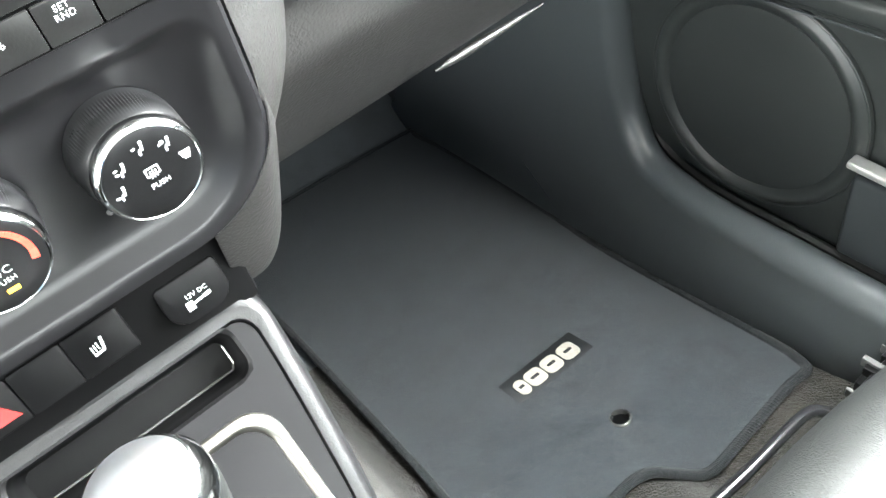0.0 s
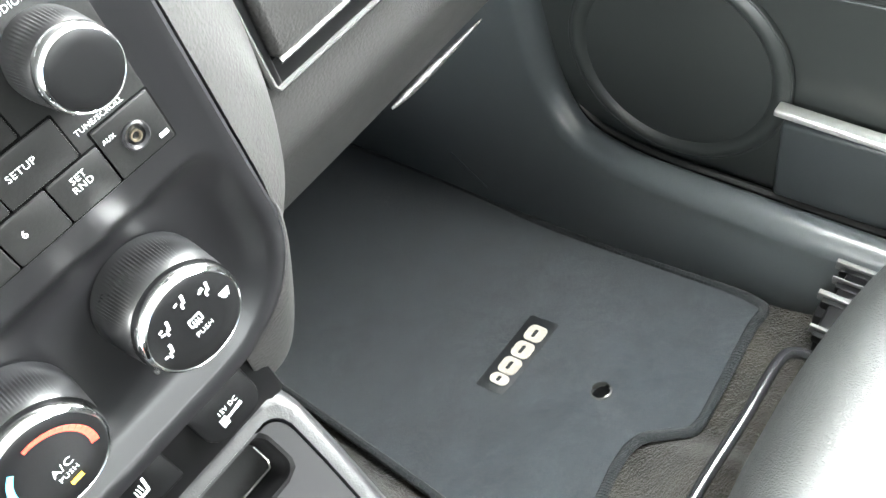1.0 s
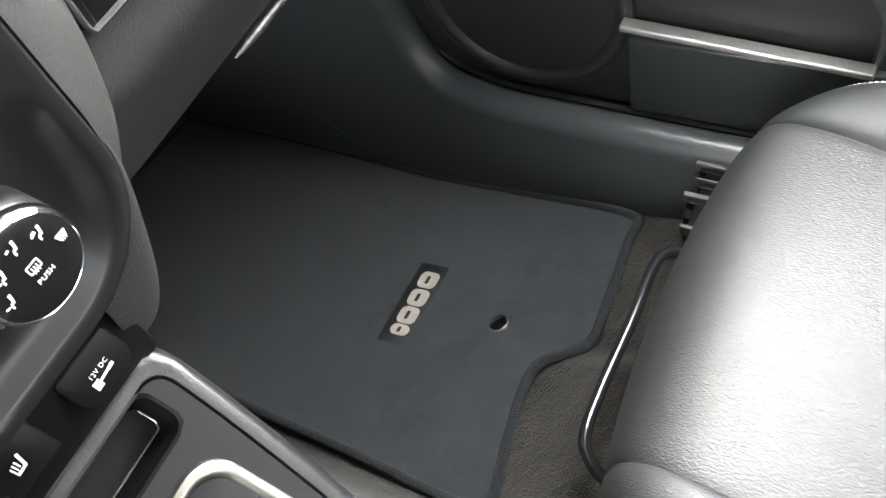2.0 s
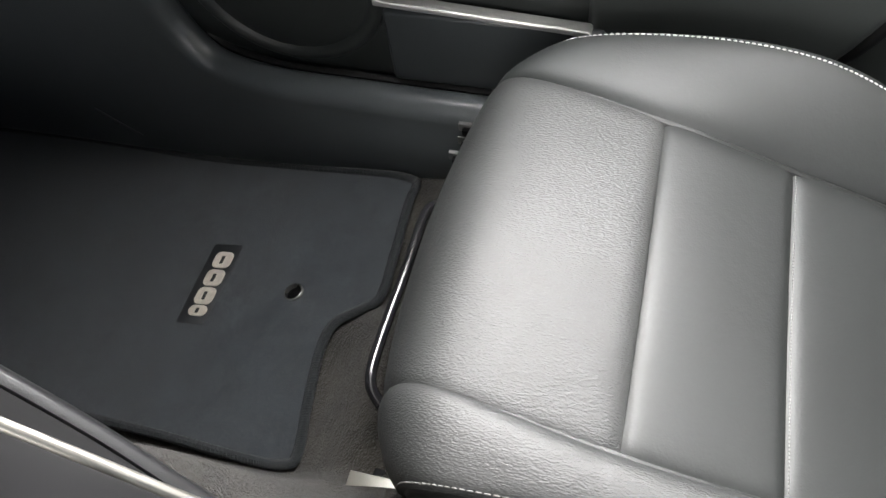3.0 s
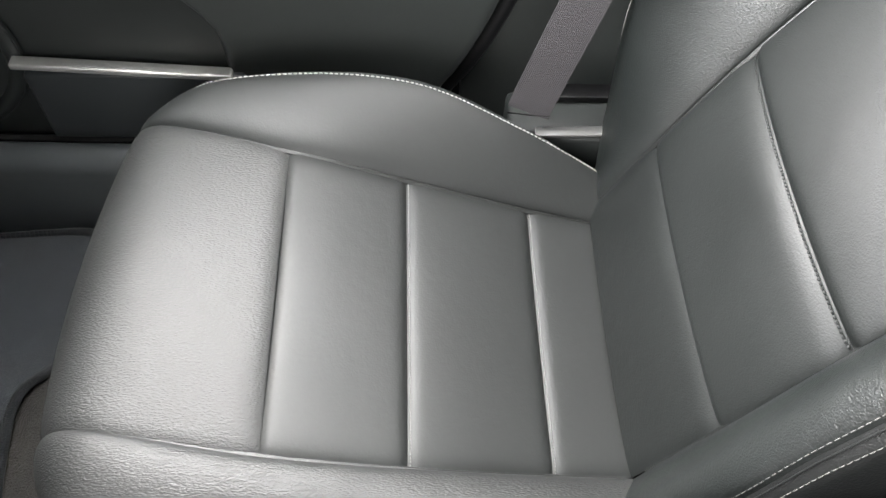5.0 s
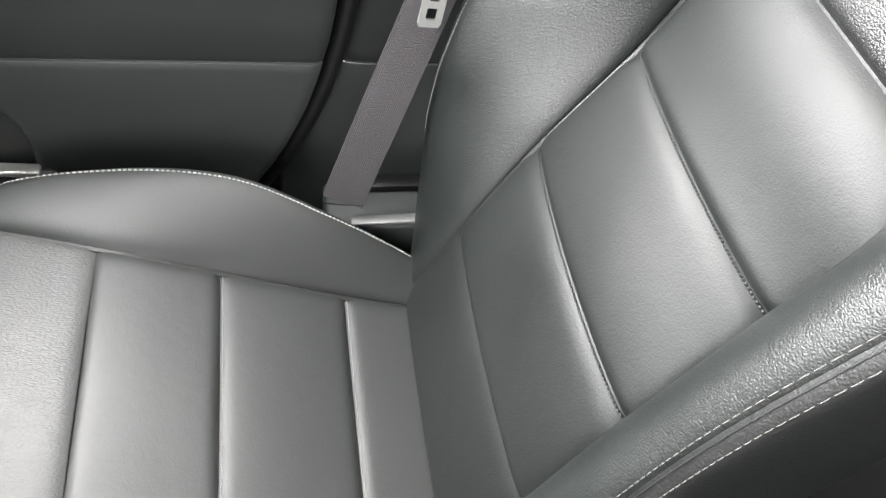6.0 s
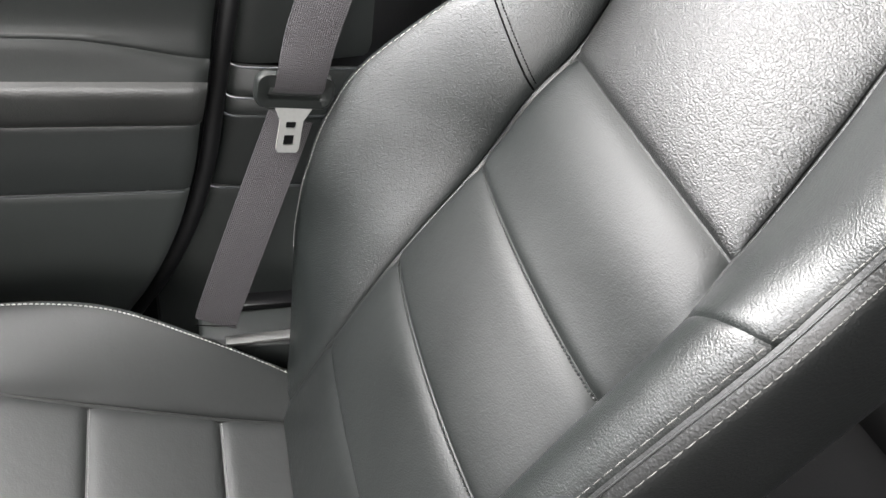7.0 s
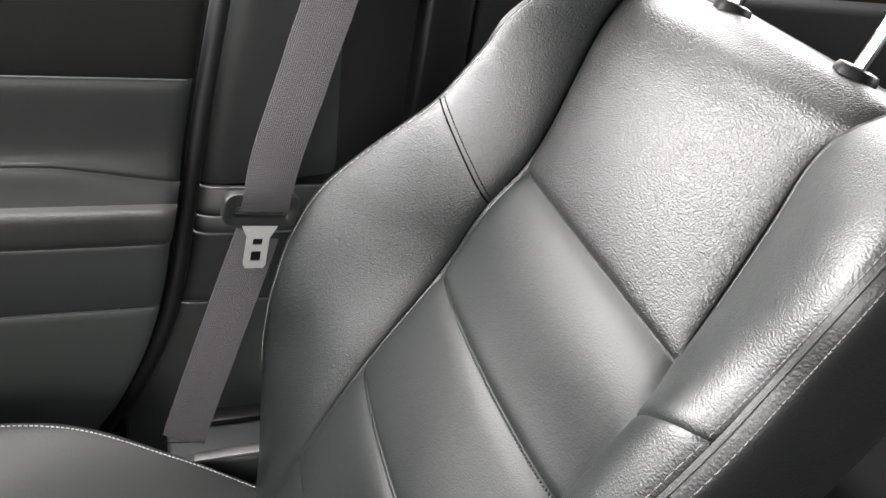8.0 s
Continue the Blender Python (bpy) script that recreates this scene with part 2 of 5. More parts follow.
def grid_faces(rows, cols, close=False):
    return [(r * cols + c, r * cols + (c + 1) % cols, (r + 1) * cols + (c + 1) % cols, (r + 1) * cols + c)
            for r in range(rows - 1) for c in range(cols if close else cols - 1)]


def tube(path, radius, sides=8, closed=False):
    """A tube along a list of points."""
    pts = [Vector(p) for p in path]
    n = len(pts)
    verts, up = [], None
    for i in range(n):
        a = pts[i - 1] if closed or i else pts[i]
        b = pts[(i + 1) % n] if closed or i < n - 1 else pts[i]
        t = (b - a).normalized()
        if up is None:
            up = Vector((0, 0, 1)) if abs(t.z) < 0.9 else Vector((1, 0, 0))
        side = t.cross(up).normalized()
        up = side.cross(t).normalized()
        r = radius[i] if isinstance(radius, (list, tuple)) else radius
        verts += [pts[i] + (side * math.cos(2 * math.pi * j / sides) + up * math.sin(2 * math.pi * j / sides)) * r for j in range(sides)]
    faces = grid_faces(n, sides, True)
    if closed:
        faces += [((n - 1) * sides + j, (n - 1) * sides + (j + 1) % sides, (j + 1) % sides, j) for j in range(sides)]
    else:
        faces += [tuple(range(sides))[::-1], tuple((n - 1) * sides + j for j in range(sides))]
    return verts, faces


def lathe(profile, m, sides=48, bulge=None):
    """A turned body: rows of (radius, height) about the z axis of m, closed at both ends."""
    verts = []
    for k, (r, h) in enumerate(profile):
        for j in range(sides):
            a = 2 * math.pi * j / sides
            rr = r * (1 + (bulge[k] if bulge else 0) * (1 if j % 2 else -1))
            verts.append(m @ Vector((rr * math.cos(a), rr * math.sin(a), h)))
    faces = grid_faces(len(profile), sides, True)
    faces += [tuple(range(sides))[::-1], tuple((len(profile) - 1) * sides + j for j in range(sides))]
    return verts, faces


def loft(loops, cap_first=False, cap_last=False):
    """Skin between closed loops of equal length."""
    n = len(loops[0])
    verts = [p for loop in loops for p in loop]
    faces = grid_faces(len(loops), n, True)
    if cap_first:
        faces.append(tuple(range(n))[::-1])
    if cap_last:
        faces.append(tuple((len(loops) - 1) * n + j for j in range(n)))
    return verts, faces


def round_rect(x0, x1, z0, z1, r, n=8, radii=None):
    """Corners anticlockwise from lower left, as (x, z)."""
    rr = radii or (r, r, r, r)
    out = []
    for (cx, cz, a), q in zip(((x0, z0, 180), (x1, z0, 270), (x1, z1, 0), (x0, z1, 90)), rr):
        mx, mz = cx + (q if cx == x0 else -q), cz + (q if cz == z0 else -q)
        out += [(mx + q * math.cos(radians(a + 90 * k / n)), mz + q * math.sin(radians(a + 90 * k / n))) for k in range(n + 1)]
    return out


def plate(outline, depth, m, bevel=0.0):
    """A flat plate with an (u, v) outline, depth thick along -w, its face at w = 0 in the frame m; edge rounded by bevel."""
    c = Vector((sum(p[0] for p in outline) / len(outline), sum(p[1] for p in outline) / len(outline)))

    def ring(inset, w):
        out = []
        for u, v in outline:
            d = Vector((u, v)) - c
            k = max(0.0, 1 - inset / max(d.length, 1e-6))
            out.append(m @ Vector((c.x + d.x * k, c.y + d.y * k, w)))
        return out
    loops = [ring(0, -depth), ring(0, -bevel), ring(bevel * 0.3, -bevel * 0.3), ring(bevel, 0)] if bevel else [ring(0, -depth), ring(0, 0)]
    return loft(loops, True, True)


def cosine(n):
    return (1 - np.cos(np.linspace(0, math.pi, n))) / 2


def skin(f, puff=0.0, seams=(0.006, 0.006, 0.006, 0.006), width=0.007, lean=0.5, skew=1.0):
    """The outer surface of an upholstered panel over f(a, b), a across and b along, both 0 to 1, rounded down into its seams.
    seams: how deep it dips at a=0, a=1, b=0 and b=1; width: how far the dip reaches, one for all or one for each."""
    widths = width if isinstance(width, tuple) else (width,) * 4
    ca, cb = np.meshgrid(np.linspace(0, 1, 12), np.linspace(0, 1, 12))
    rough = f(ca, cb)
    la = np.linalg.norm(np.diff(rough, axis=1), axis=-1).sum(1).mean()
    lb = np.linalg.norm(np.diff(rough, axis=0), axis=-1).sum(0).mean()

    def at(a, b, above=0.0):
        a, b = np.asarray(a, float), np.asarray(b, float)
        e = 1e-3
        n = np.cross(f(np.clip(a + e, 0, 1), b) - f(np.clip(a - e, 0, 1), b), f(a, np.clip(b + e, 0, 1)) - f(a, np.clip(b - e, 0, 1)))
        n = n / (np.linalg.norm(n, axis=-1, keepdims=True) + 1e-12)
        dip = 0
        for depth, dist, reach in zip(seams, (a * la, (1 - a) * la, b * lb, (1 - b) * lb), widths):
            dip = dip + depth * np.exp(-(dist / reach) ** 1.3)
        rise = puff * (1 - (2 * np.abs(a) ** skew - 1) ** 2) ** lean * (1 - (2 * b - 1) ** 2) ** lean
        return f(a, b) + n * (rise - dip + above)[..., None]
    return at


def panel(f, rows, cols, puff=0.0, seams=(0.006, 0.006, 0.006, 0.006), width=0.007, lean=0.5, skew=1.0):
    """An upholstered panel as a mesh."""
    a, b = np.meshgrid(cosine(cols), cosine(rows))
    return skin(f, puff, seams, width, lean, skew)(a, b).reshape(-1, 3), grid_faces(rows, cols)


def between(r0, r1, s0, s1, bow=None):
    """The ruled surface between two rails, from s0 to s1 along them; bow(a, s) gives an extra offset."""
    def f(a, b):
        s = s0 + (s1 - s0) * b
        p = r0(s) * (1 - a[..., None]) + r1(s) * a[..., None]
        return p + bow(a, s) if bow else p
    return f


def padded(f, rise):
    """f(a, b) lifted along its normal by rise(a, b)."""
    def g(a, b):
        a, b = np.asarray(a, float), np.asarray(b, float)
        e = 2e-3
        n = np.cross(f(np.clip(a + e, 0, 1), b) - f(np.clip(a - e, 0, 1), b), f(a, np.clip(b + e, 0, 1)) - f(a, np.clip(b - e, 0, 1)))
        n = n / (np.linalg.norm(n, axis=-1, keepdims=True) + 1e-12)
        return f(a, b) + n * rise(a, b)[..., None]
    return g


def stretch(f, s0, s1):
    """The stretch of f(a, b) from b = s0 to b = s1."""
    return lambda a, b: f(a, s0 + (s1 - s0) * np.asarray(b, float))


def stitches(rail, s0, s1, count, size=0.0007, fill=0.68):
    """A run of separate threads along a rail(s, height over the cover)."""
    geos = []
    for i in range(count):
        a, b = s0 + (s1 - s0) * i / count, s0 + (s1 - s0) * (i + fill) / count
        pts = [Vector(rail(a + (b - a) * k, h * size)) for k, h in ((0, -0.3), (0.2, 0.5), (0.5, 0.7), (0.8, 0.5), (1, -0.3))]
        geos.append(tube(pts, [size * 0.6, size, size * 1.05, size, size * 0.6], 6))
    return join(*geos)


def letters(name, body, m, size, parent, mat=None, spacing=1.0):
    """Printed words, as a mesh lying 0.2 mm proud of the frame m."""
    curve = bpy.data.curves.new(name, "FONT")
    curve.body, curve.size, curve.align_x, curve.align_y = body, size, "CENTER", "CENTER"
    curve.space_character = 1.1
    curve.space_line, curve.resolution_u, curve.offset = spacing, 3, size * 0.002
    tmp = new(name, curve)
    mesh = bpy.data.meshes.new_from_object(tmp.evaluated_get(bpy.context.evaluated_depsgraph_get()))
    bpy.data.objects.remove(tmp)
    mesh.transform(m @ Matrix.Translation((0, 0, 0.0002)))
    mesh.materials.clear()
    mesh.materials.append(mat or PRINT)
    ob = new(name, mesh)
    ob.parent = parent
    if parent.type == "EMPTY":
        ob.matrix_parent_inverse = Matrix.Translation(-parent.location)
    return ob


def bars(rects, m, lift=0.0002):
    """Small flat printed marks: rows of (u, v, width, height, turn in degrees)."""
    geos = []
    for u, v, w, h, turn in rects:
        q = m @ Matrix.Translation((u, v, lift)) @ pose(0, 0, 0, 0, 0, turn)
        geos.append(([q @ Vector((sx * w / 2, sy * h / 2, z)) for z in (0, 0.0002) for sx, sy in ((-1, -1), (1, -1), (1, 1), (-1, 1))],
                     [(4, 5, 6, 7), (0, 1, 5, 4), (1, 2, 6, 5), (2, 3, 7, 6), (3, 0, 4, 7)]))
    return join(*geos)


# ---------- the shell of the car ----------
MID = 0.056  # the car's middle line


def smooth_step(v):
    v = np.clip(v, 0, 1)
    return v * v * (3 - 2 * v)


def mat_height(x, y):
    return -0.06 * (x - 0.46) - 0.17 * (y - 0.45)


def floor_height(x, y):
    z = mat_height(x, np.minimum(y, 1.3)) - 0.012
    z = z + 0.050 * smooth_step((0.375 - y) / 0.10) * smooth_step((0.47 - x) / 0.05) + 0.012 * smooth_step((0.33 - y) / 0.1)
    z = z + (0.23 + 0.20 * smooth_step((y - 0.27) / 0.06)) * smooth_step((0.235 - x) / 0.13)
    return z + 0.9 * np.clip(y - 1.31, 0, None)


gx, gy = np.meshgrid(np.linspace(0.10, 0.80, 71), np.linspace(-1.0, 1.42, 121))
rows_near, rows_seat = 93, 55
floor_points = np.stack([gx, gy, floor_height(gx, gy)], -1)
solid("floor", (floor_points[rows_seat - 1:rows_near].reshape(-1, 3), grid_faces(rows_near - rows_seat + 1, 71)), CARPET,
      "worn brown-grey car carpet under the mat and seat", "carpet")
# Same carpet; the shade around the seat is put into its colour.
solid("floor_under_seat", (floor_points[:rows_seat].reshape(-1, 3), grid_faces(rows_seat, 71)), SHADED_DARK_CLOTH,
      "carpet under and beside the passenger seat, shade in its tone", "carpet")
solid("floor_front", (np.stack([gx, gy, floor_height(gx, gy)], -1)[rows_near - 1:].reshape(-1, 3), grid_faces(121 - rows_near + 1, 71)), LIT_CARPET,
      "grey carpet at the front of the footwell, lightened for fill", "carpet")
solid("wall_kick", box((0.768, 0.70, -0.30), (0.81, 1.43, 0.75), 0.004), LIT_PLASTIC, "plain dark kick wall ahead of the door", "kick panel")

# sill trim and kick panel: a ruled wall from the floor up to a rounded ridge that turns up ahead of the door
ridge = spline((0, 0.2, 0.5, 0.62, 0.70, 0.76, 0.82, 0.9, 1.0),
               ((0.704, -0.60, 0.122), (0.704, -0.10, 0.121), (0.705, 0.40, 0.120), (0.711, 0.56, 0.122), (0.722, 0.635, 0.140),
                (0.735, 0.672, 0.185), (0.742, 0.69, 0.26), (0.746, 0.70, 0.42), (0.748, 0.70, 0.72)))
foot = spline((0, 0.2, 0.5, 0.62, 0.70, 0.76, 0.82, 0.9, 1.0),
              ((0.690, -0.60, -0.04), (0.684, -0.10, -0.03), (0.678, 0.40, -0.03), (0.684, 0.60, -0.06), (0.695, 0.72, -0.08),
               (0.705, 0.84, -0.11), (0.722, 0.98, -0.13), (0.745, 1.20, -0.17), (0.76, 1.40, -0.18)))
s = np.linspace(0, 1, 220)
r, q = ridge(s), foot(s)
tangent = np.gradient(r, axis=0)
tangent /= np.linalg.norm(tangent, axis=1, keepdims=True)
away = np.cross(np.array([1.0, 0, 0]), tangent)
away = away / np.linalg.norm(away, axis=1, keepdims=True)
inner = r + np.array([-0.016, 0, 0]) - away * 0.021
rows = [q * (1 - k) + inner * k + np.array([-0.006 * math.sin(math.pi * k), 0, 0]) for k in np.linspace(0, 0.92, 14)]
for ang in range(0, 181, 9):
    c, n_ = math.cos(radians(ang)), math.sin(radians(ang))
    if ang <= 90:
        rows.append(r + np.array([0.014 - 0.030 * c, 0, 0]) + away * (0.009 + 0.030 * (n_ - 1)))
    else:
        rows.append(r + np.array([0.014 - 0.014 * c, 0, 0]) + away * (0.013 * n_ - 0.004))
rows.append(r + np.array([0.032, 0, 0]) - away * 0.035)
solid("sill_trim", (np.stack(rows, 0).reshape(-1, 3), [f[::-1] for f in grid_faces(len(rows), 220)]), LIT_PLASTIC,
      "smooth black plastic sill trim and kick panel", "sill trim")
solid("door_seal", tube([p + np.array([0.038, 0, 0]) - a * 0.006 for p, a in zip(r[::4], away[::4])], 0.008, 8), RUBBER,
      "black rubber door seal along the sill", "door seal")

solid("trim_kick_welt", tube([(0.6985, 0.868, 0.020), (0.6945, 0.835, 0.0), (0.691, 0.800, -0.022)], 0.0010, 6), LIT_PLASTIC, "thin grey welt on the kick panel", "trim")

# the wall behind the pedals' height, under the dashboard
solid("wall_firewall", box((-0.75, 1.40, -0.3), (0.80, 1.44, 0.92), 0.01), LIT_CARPET, "carpeted bulkhead at the front of the footwell, lightened for fill", "bulkhead")
solid("floor_driver", box((-0.66, -1.0, -0.12), (-0.02, 1.34, -0.06), 0.01), CARPET, "carpeted floor of the driver's side", "carpet")
solid("floor_rear", box((-0.70, -2.0, -0.12), (0.80, -1.0, -0.03), 0.01), CARPET, "carpeted floor behind the front seats", "carpet")

# passenger door
door = thing("door_1", (0.78, 0.3, 0.12), "closed black plastic front passenger door with armrest", "car door", "structure")
DOOR_FRONT = 0.98
rear_edge = spline((0.10, 0.14, 0.16, 0.216, 0.31, 0.412, 0.438, 0.522, 0.624, 0.777, 0.9),
                   [(v,) for v in (0.05, -0.06, -0.10, -0.147, -0.195, -0.225, -0.230, -0.241, -0.255, -0.279, -0.30)])


def door_panel(profile, cols=40, rows=24, y_front=DOOR_FRONT, y_rear=None, seams=(0.0, 0.004, 0.001, 0.0045), width=0.0035, puff=0.0, droop=0.0):
    """A band of the door's lining; profile: rows of (z, x) from bottom to top."""
    line = spline([k / (len(profile) - 1) for k in range(len(profile))], profile)

    def f(a, b):
        zx = line(b)
        z = zx[..., 0]
        back = rear_edge(z)[..., 0] + 0.006 if y_rear is None else y_rear(z)
        front = y_front(z) if callable(y_front) else y_front
        y = front + (back - front) * a
        z = z + 0.013 * np.exp(-((z - 0.5875) / 0.012) ** 2) * (1 - 1.55 * smooth_step((-0.10 - y) / 0.16)) * droop
        return np.stack([zx[..., 1], y, z], -1)
    return panel(f, rows, cols, puff, seams, width)


def panel_step(z):
    """Where the lower lining steps back towards the speaker: upright low down, leaning forward higher up."""
    return 0.122 + 0.085 * smooth_step((z - 0.285) / 0.14)


part("door_core", box((0.765, -0.17, 0.13), (0.81, DOOR_FRONT, 0.78), 0.01), SMOOTH_BLACK, door)
part("lower_panel", door_panel(((0.105, 0.748), (0.16, 0.742), (0.30, 0.741), (0.404, 0.741)), y_front=panel_step, seams=(0.008, 0.004, 0.003, 0.003)), LIT_LINING, door)
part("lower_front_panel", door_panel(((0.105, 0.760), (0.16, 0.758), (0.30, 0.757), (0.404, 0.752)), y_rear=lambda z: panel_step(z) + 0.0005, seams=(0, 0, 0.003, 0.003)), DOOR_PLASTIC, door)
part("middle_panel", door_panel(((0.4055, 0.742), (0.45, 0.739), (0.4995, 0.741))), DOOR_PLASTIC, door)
part("armrest", door_panel(((0.501, 0.740), (0.5045, 0.727), (0.518, 0.719), (0.540, 0.716), (0.553, 0.7175), (0.5605, 0.7225)), rows=36, seams=(0.0, 0.004, 0.002, 0.0)), ARM_SKIN, door,
     "padded black door armrest")
part("upper_panel", door_panel(((0.5605, 0.7225), (0.5720, 0.7262), (0.588, 0.7325)), seams=(0, 0.004, 0.0, 0.002), droop=1.0), DIM_PLASTIC, door)
part("pull_panel", door_panel(((0.5870, 0.7345), (0.62, 0.7425), (0.694, 0.744)), droop=1.0), DIM_PLASTIC, door)
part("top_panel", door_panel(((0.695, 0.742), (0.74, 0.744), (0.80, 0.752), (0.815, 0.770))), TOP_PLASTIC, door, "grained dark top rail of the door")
# Added beads give each panel edge its thin line of highlight.
for z, x in ((0.694, 0.7428), (0.4992, 0.7400), (0.4035, 0.7405)):
    part("glint_bead", tube([(x, y, z) for y in np.linspace(DOOR_FRONT - 0.02, float(rear_edge(z)[0]) + 0.012, 30)], 0.0012, 8), PLASTIC, door)
part("lower_ledge", box((0.729, 0.21, 0.415), (0.748, 0.80, 0.440), 0.007, 3), DOOR_PLASTIC, door, "rounded ledge under the armrest")
# pull cup ahead of the seat
cup = [(y, z) for y, z in round_rect(0.03, 0.30, 0.505, 0.60, 0.02)]
cup_m = Matrix(((0, 0, -1, 0.716), (1, 0, 0, 0), (0, 1, 0, 0), (0, 0, 0, 1)))
part("pull_cup", plate(cup, 0.03, cup_m, 0.003), SMOOTH_BLACK, door, "black glossy pull cup in the armrest")
# map pocket
pocket = part("map_pocket", box((0.733, 0.10, 0.128), (0.752, 0.370, 0.243), 0.006, 3), PLASTIC, door, "black map pocket low on the door")
part("pocket_lip", placed(box((-0.008, -0.131, -0.0045), (0.010, 0.131, 0.0045), 0.0028, 3),
     Matrix.Translation((0.736, 0.246, 0.2512)) @ pose(0, 0, 0, 3.6, 0, 0)), STEEL, pocket, "pale grey lip of the map pocket")
# speaker
spk_m = Matrix(((0, 0, -1, 0.752), (1, 0, 0, 0.506), (0, 1, 0, 0.268), (0, 0, 0, 1)))
speaker = part("speaker_surround", lathe(((0.1405, -0.002), (0.140, 0.0030), (0.139, 0.0038), (0.1375, 0.0032), (0.136, 0.0040), (0.133, 0.0066), (0.129, 0.0078), (0.125, 0.0072),
                                          (0.121, 0.0048), (0.118, 0.0018), (0.116, -0.001), (0.115, -0.002)), spk_m, 96), DOOR_PLASTIC, door, "round black speaker surround")
part("speaker_grille", lathe(((0.120, -0.003), (0.120, -0.0004), (0.117, 0.0004), (0.10, 0.0015), (0.05, 0.0025), (0.005, 0.0030)), spk_m, 96), DOOR_PLASTIC, speaker, "dark speaker grille")
# rear seal of the door and the pillar
zs = np.linspace(0.12, 0.85, 40)
solid("pillar_seal", tube([(0.762, float(rear_edge(z)[0]) - 0.010, z) for z in zs], 0.010, 10), RUBBER, "black rubber seal between door and pillar", "door seal")

pillar = thing("pillar_trim", (0.80, -0.4, 0.1), "black plastic centre pillar trim with stepped ledges", "pillar trim", "structure")


def pillar_panel(z0, z1, x0, x1, y_rear=-0.505, seams=(0.003, 0.003, 0.002, 0.002), turn=0.0):
    def f(a, b):
        z = z0 + (z1 - z0) * b
        x = x0 + (x1 - x0) * b
        y0 = rear_edge(np.minimum(z, 0.88))[..., 0] - 0.016
        curve = 0.016 * np.exp(-a * 14) + turn * a ** 1.5
        return np.stack([x + curve, y0 + (y_rear - y0) * a, z], -1)
    return panel(f, 20, 40, 0.0, seams, 0.005)


part("pillar_foot", pillar_panel(0.10, 0.371, 0.778, 0.788), LIT_LINING, pillar)
part("pillar_panel", pillar_panel(0.373, 0.478, 0.786, 0.788), DOOR_PLASTIC, pillar)
part("pillar_ledge", pillar_panel(0.480, 0.503, 0.780, 0.784), DOOR_PLASTIC, pillar)
part("pillar_ledge", pillar_panel(0.505, 0.540, 0.782, 0.792), DOOR_PLASTIC, pillar)
part("pillar_upper", pillar_panel(0.542, 1.15, 0.788, 0.80, turn=0.045), DOOR_PLASTIC, pillar)
# Paler tubes added as the highlight along every ledge.
for z, x in ((0.372, 0.7845), (0.479, 0.7815), (0.504, 0.7800), (0.541, 0.7855)):
    y0 = float(rear_edge(z)[0]) - 0.020
    part("ledge_glint", tube([(x + 0.010 * math.exp(-30 * k), y0 - 0.16 * k, z + 0.004 * math.exp(-18 * k)) for k in np.linspace(0, 1, 24)], 0.0014, 8), LIT_PLASTIC, pillar)
rear_door = thing("door_2", (0.80, -0.8, 0.1), "rear door lining behind the pillar, near-black for the dim rear", "car door", "structure")
# Near-black puts the gloom behind the front seat into the lining's colour.
part("rear_panel", box((0.79, -1.35, 0.10), (0.83, -0.575, 0.80), 0.012, 3), SHADED_DARK_CLOTH, rear_door)
part("rear_edge_trim", box((0.785, -0.572, 0.10), (0.83, -0.512, 0.80), 0.008, 3), SMOOTH_BLACK, rear_door)

# body sides, roof and rear that close the place, with open window apertures
solid("wall_right", box((0.815, -1.9, -0.15), (0.86, 1.38, 0.79), 0.01), SHADED_DARK_CLOTH, "plain inner side of the car body below the windows", "car body")
solid("wall_left", box((-0.76, -1.9, -0.15), (-0.70, -0.52, 0.82), 0.01), DOOR_PLASTIC, "plain side of the car body behind the open driver's doorway", "car body")
solid("sill_left", box((-0.76, -0.52, -0.15), (-0.68, 1.38, 0.10), 0.02, 3), PLASTIC, "plain sill under the open driver's doorway", "sill")
solid("wall_rear", box((-0.76, -2.0, -0.15), (0.86, -1.95, 0.90), 0.01), SHADED_DARK_CLOTH, "plain rear end of the cabin", "car body")
solid("ceiling", box((-0.62, -1.95, 1.27), (0.74, 0.40, 1.31), 0.01), LINING, "pale grey cloth roof lining", "roof lining")
for side, x in (("right", 0.79), ("left", -0.68)):
    lean = -0.07 if side == "right" else 0.07
    for nm, y0, y1, ytop in (("a_pillar", 0.98, 1.06, 0.42), ("b_pillar", -0.56, -0.42, -0.50), ("c_pillar", -1.85, -1.55, -1.6)):
        w_ = y1 - y0
        geo = ([(x - 0.02, y0, 0.79), (x + 0.03, y0, 0.79), (x + 0.03, y1, 0.79), (x - 0.02, y1, 0.79),
                (x - 0.02 + lean, ytop, 1.29), (x + 0.03 + lean, ytop, 1.29), (x + 0.03 + lean, ytop + w_, 1.29), (x - 0.02 + lean, ytop + w_, 1.29)],
               [(3, 2, 1, 0), (4, 5, 6, 7), (0, 1, 5, 4), (1, 2, 6, 5), (2, 3, 7, 6), (3, 0, 4, 7)])
        solid("trim_" + nm, geo, LINING, "plain pale pillar lining between the windows", "pillar trim", smooth=False)

# rear bench, dark behind the front seat
bench = thing("rear_bench", (0.05, -1.3, 0.0), "dark cloth rear bench seat behind the front seat", "rear seat")
part("bench_cushion", box((-0.62, -1.50, 0.05), (0.74, -0.98, 0.36), 0.05, 4), SHADED_DARK_CLOTH, bench)
part("bench_back", placed(box((-0.62, -0.06, 0.0), (0.74, 0.06, 0.52), 0.05, 4), pose(0, -1.52, 0.32, 15)), SHADED_DARK_CLOTH, bench)

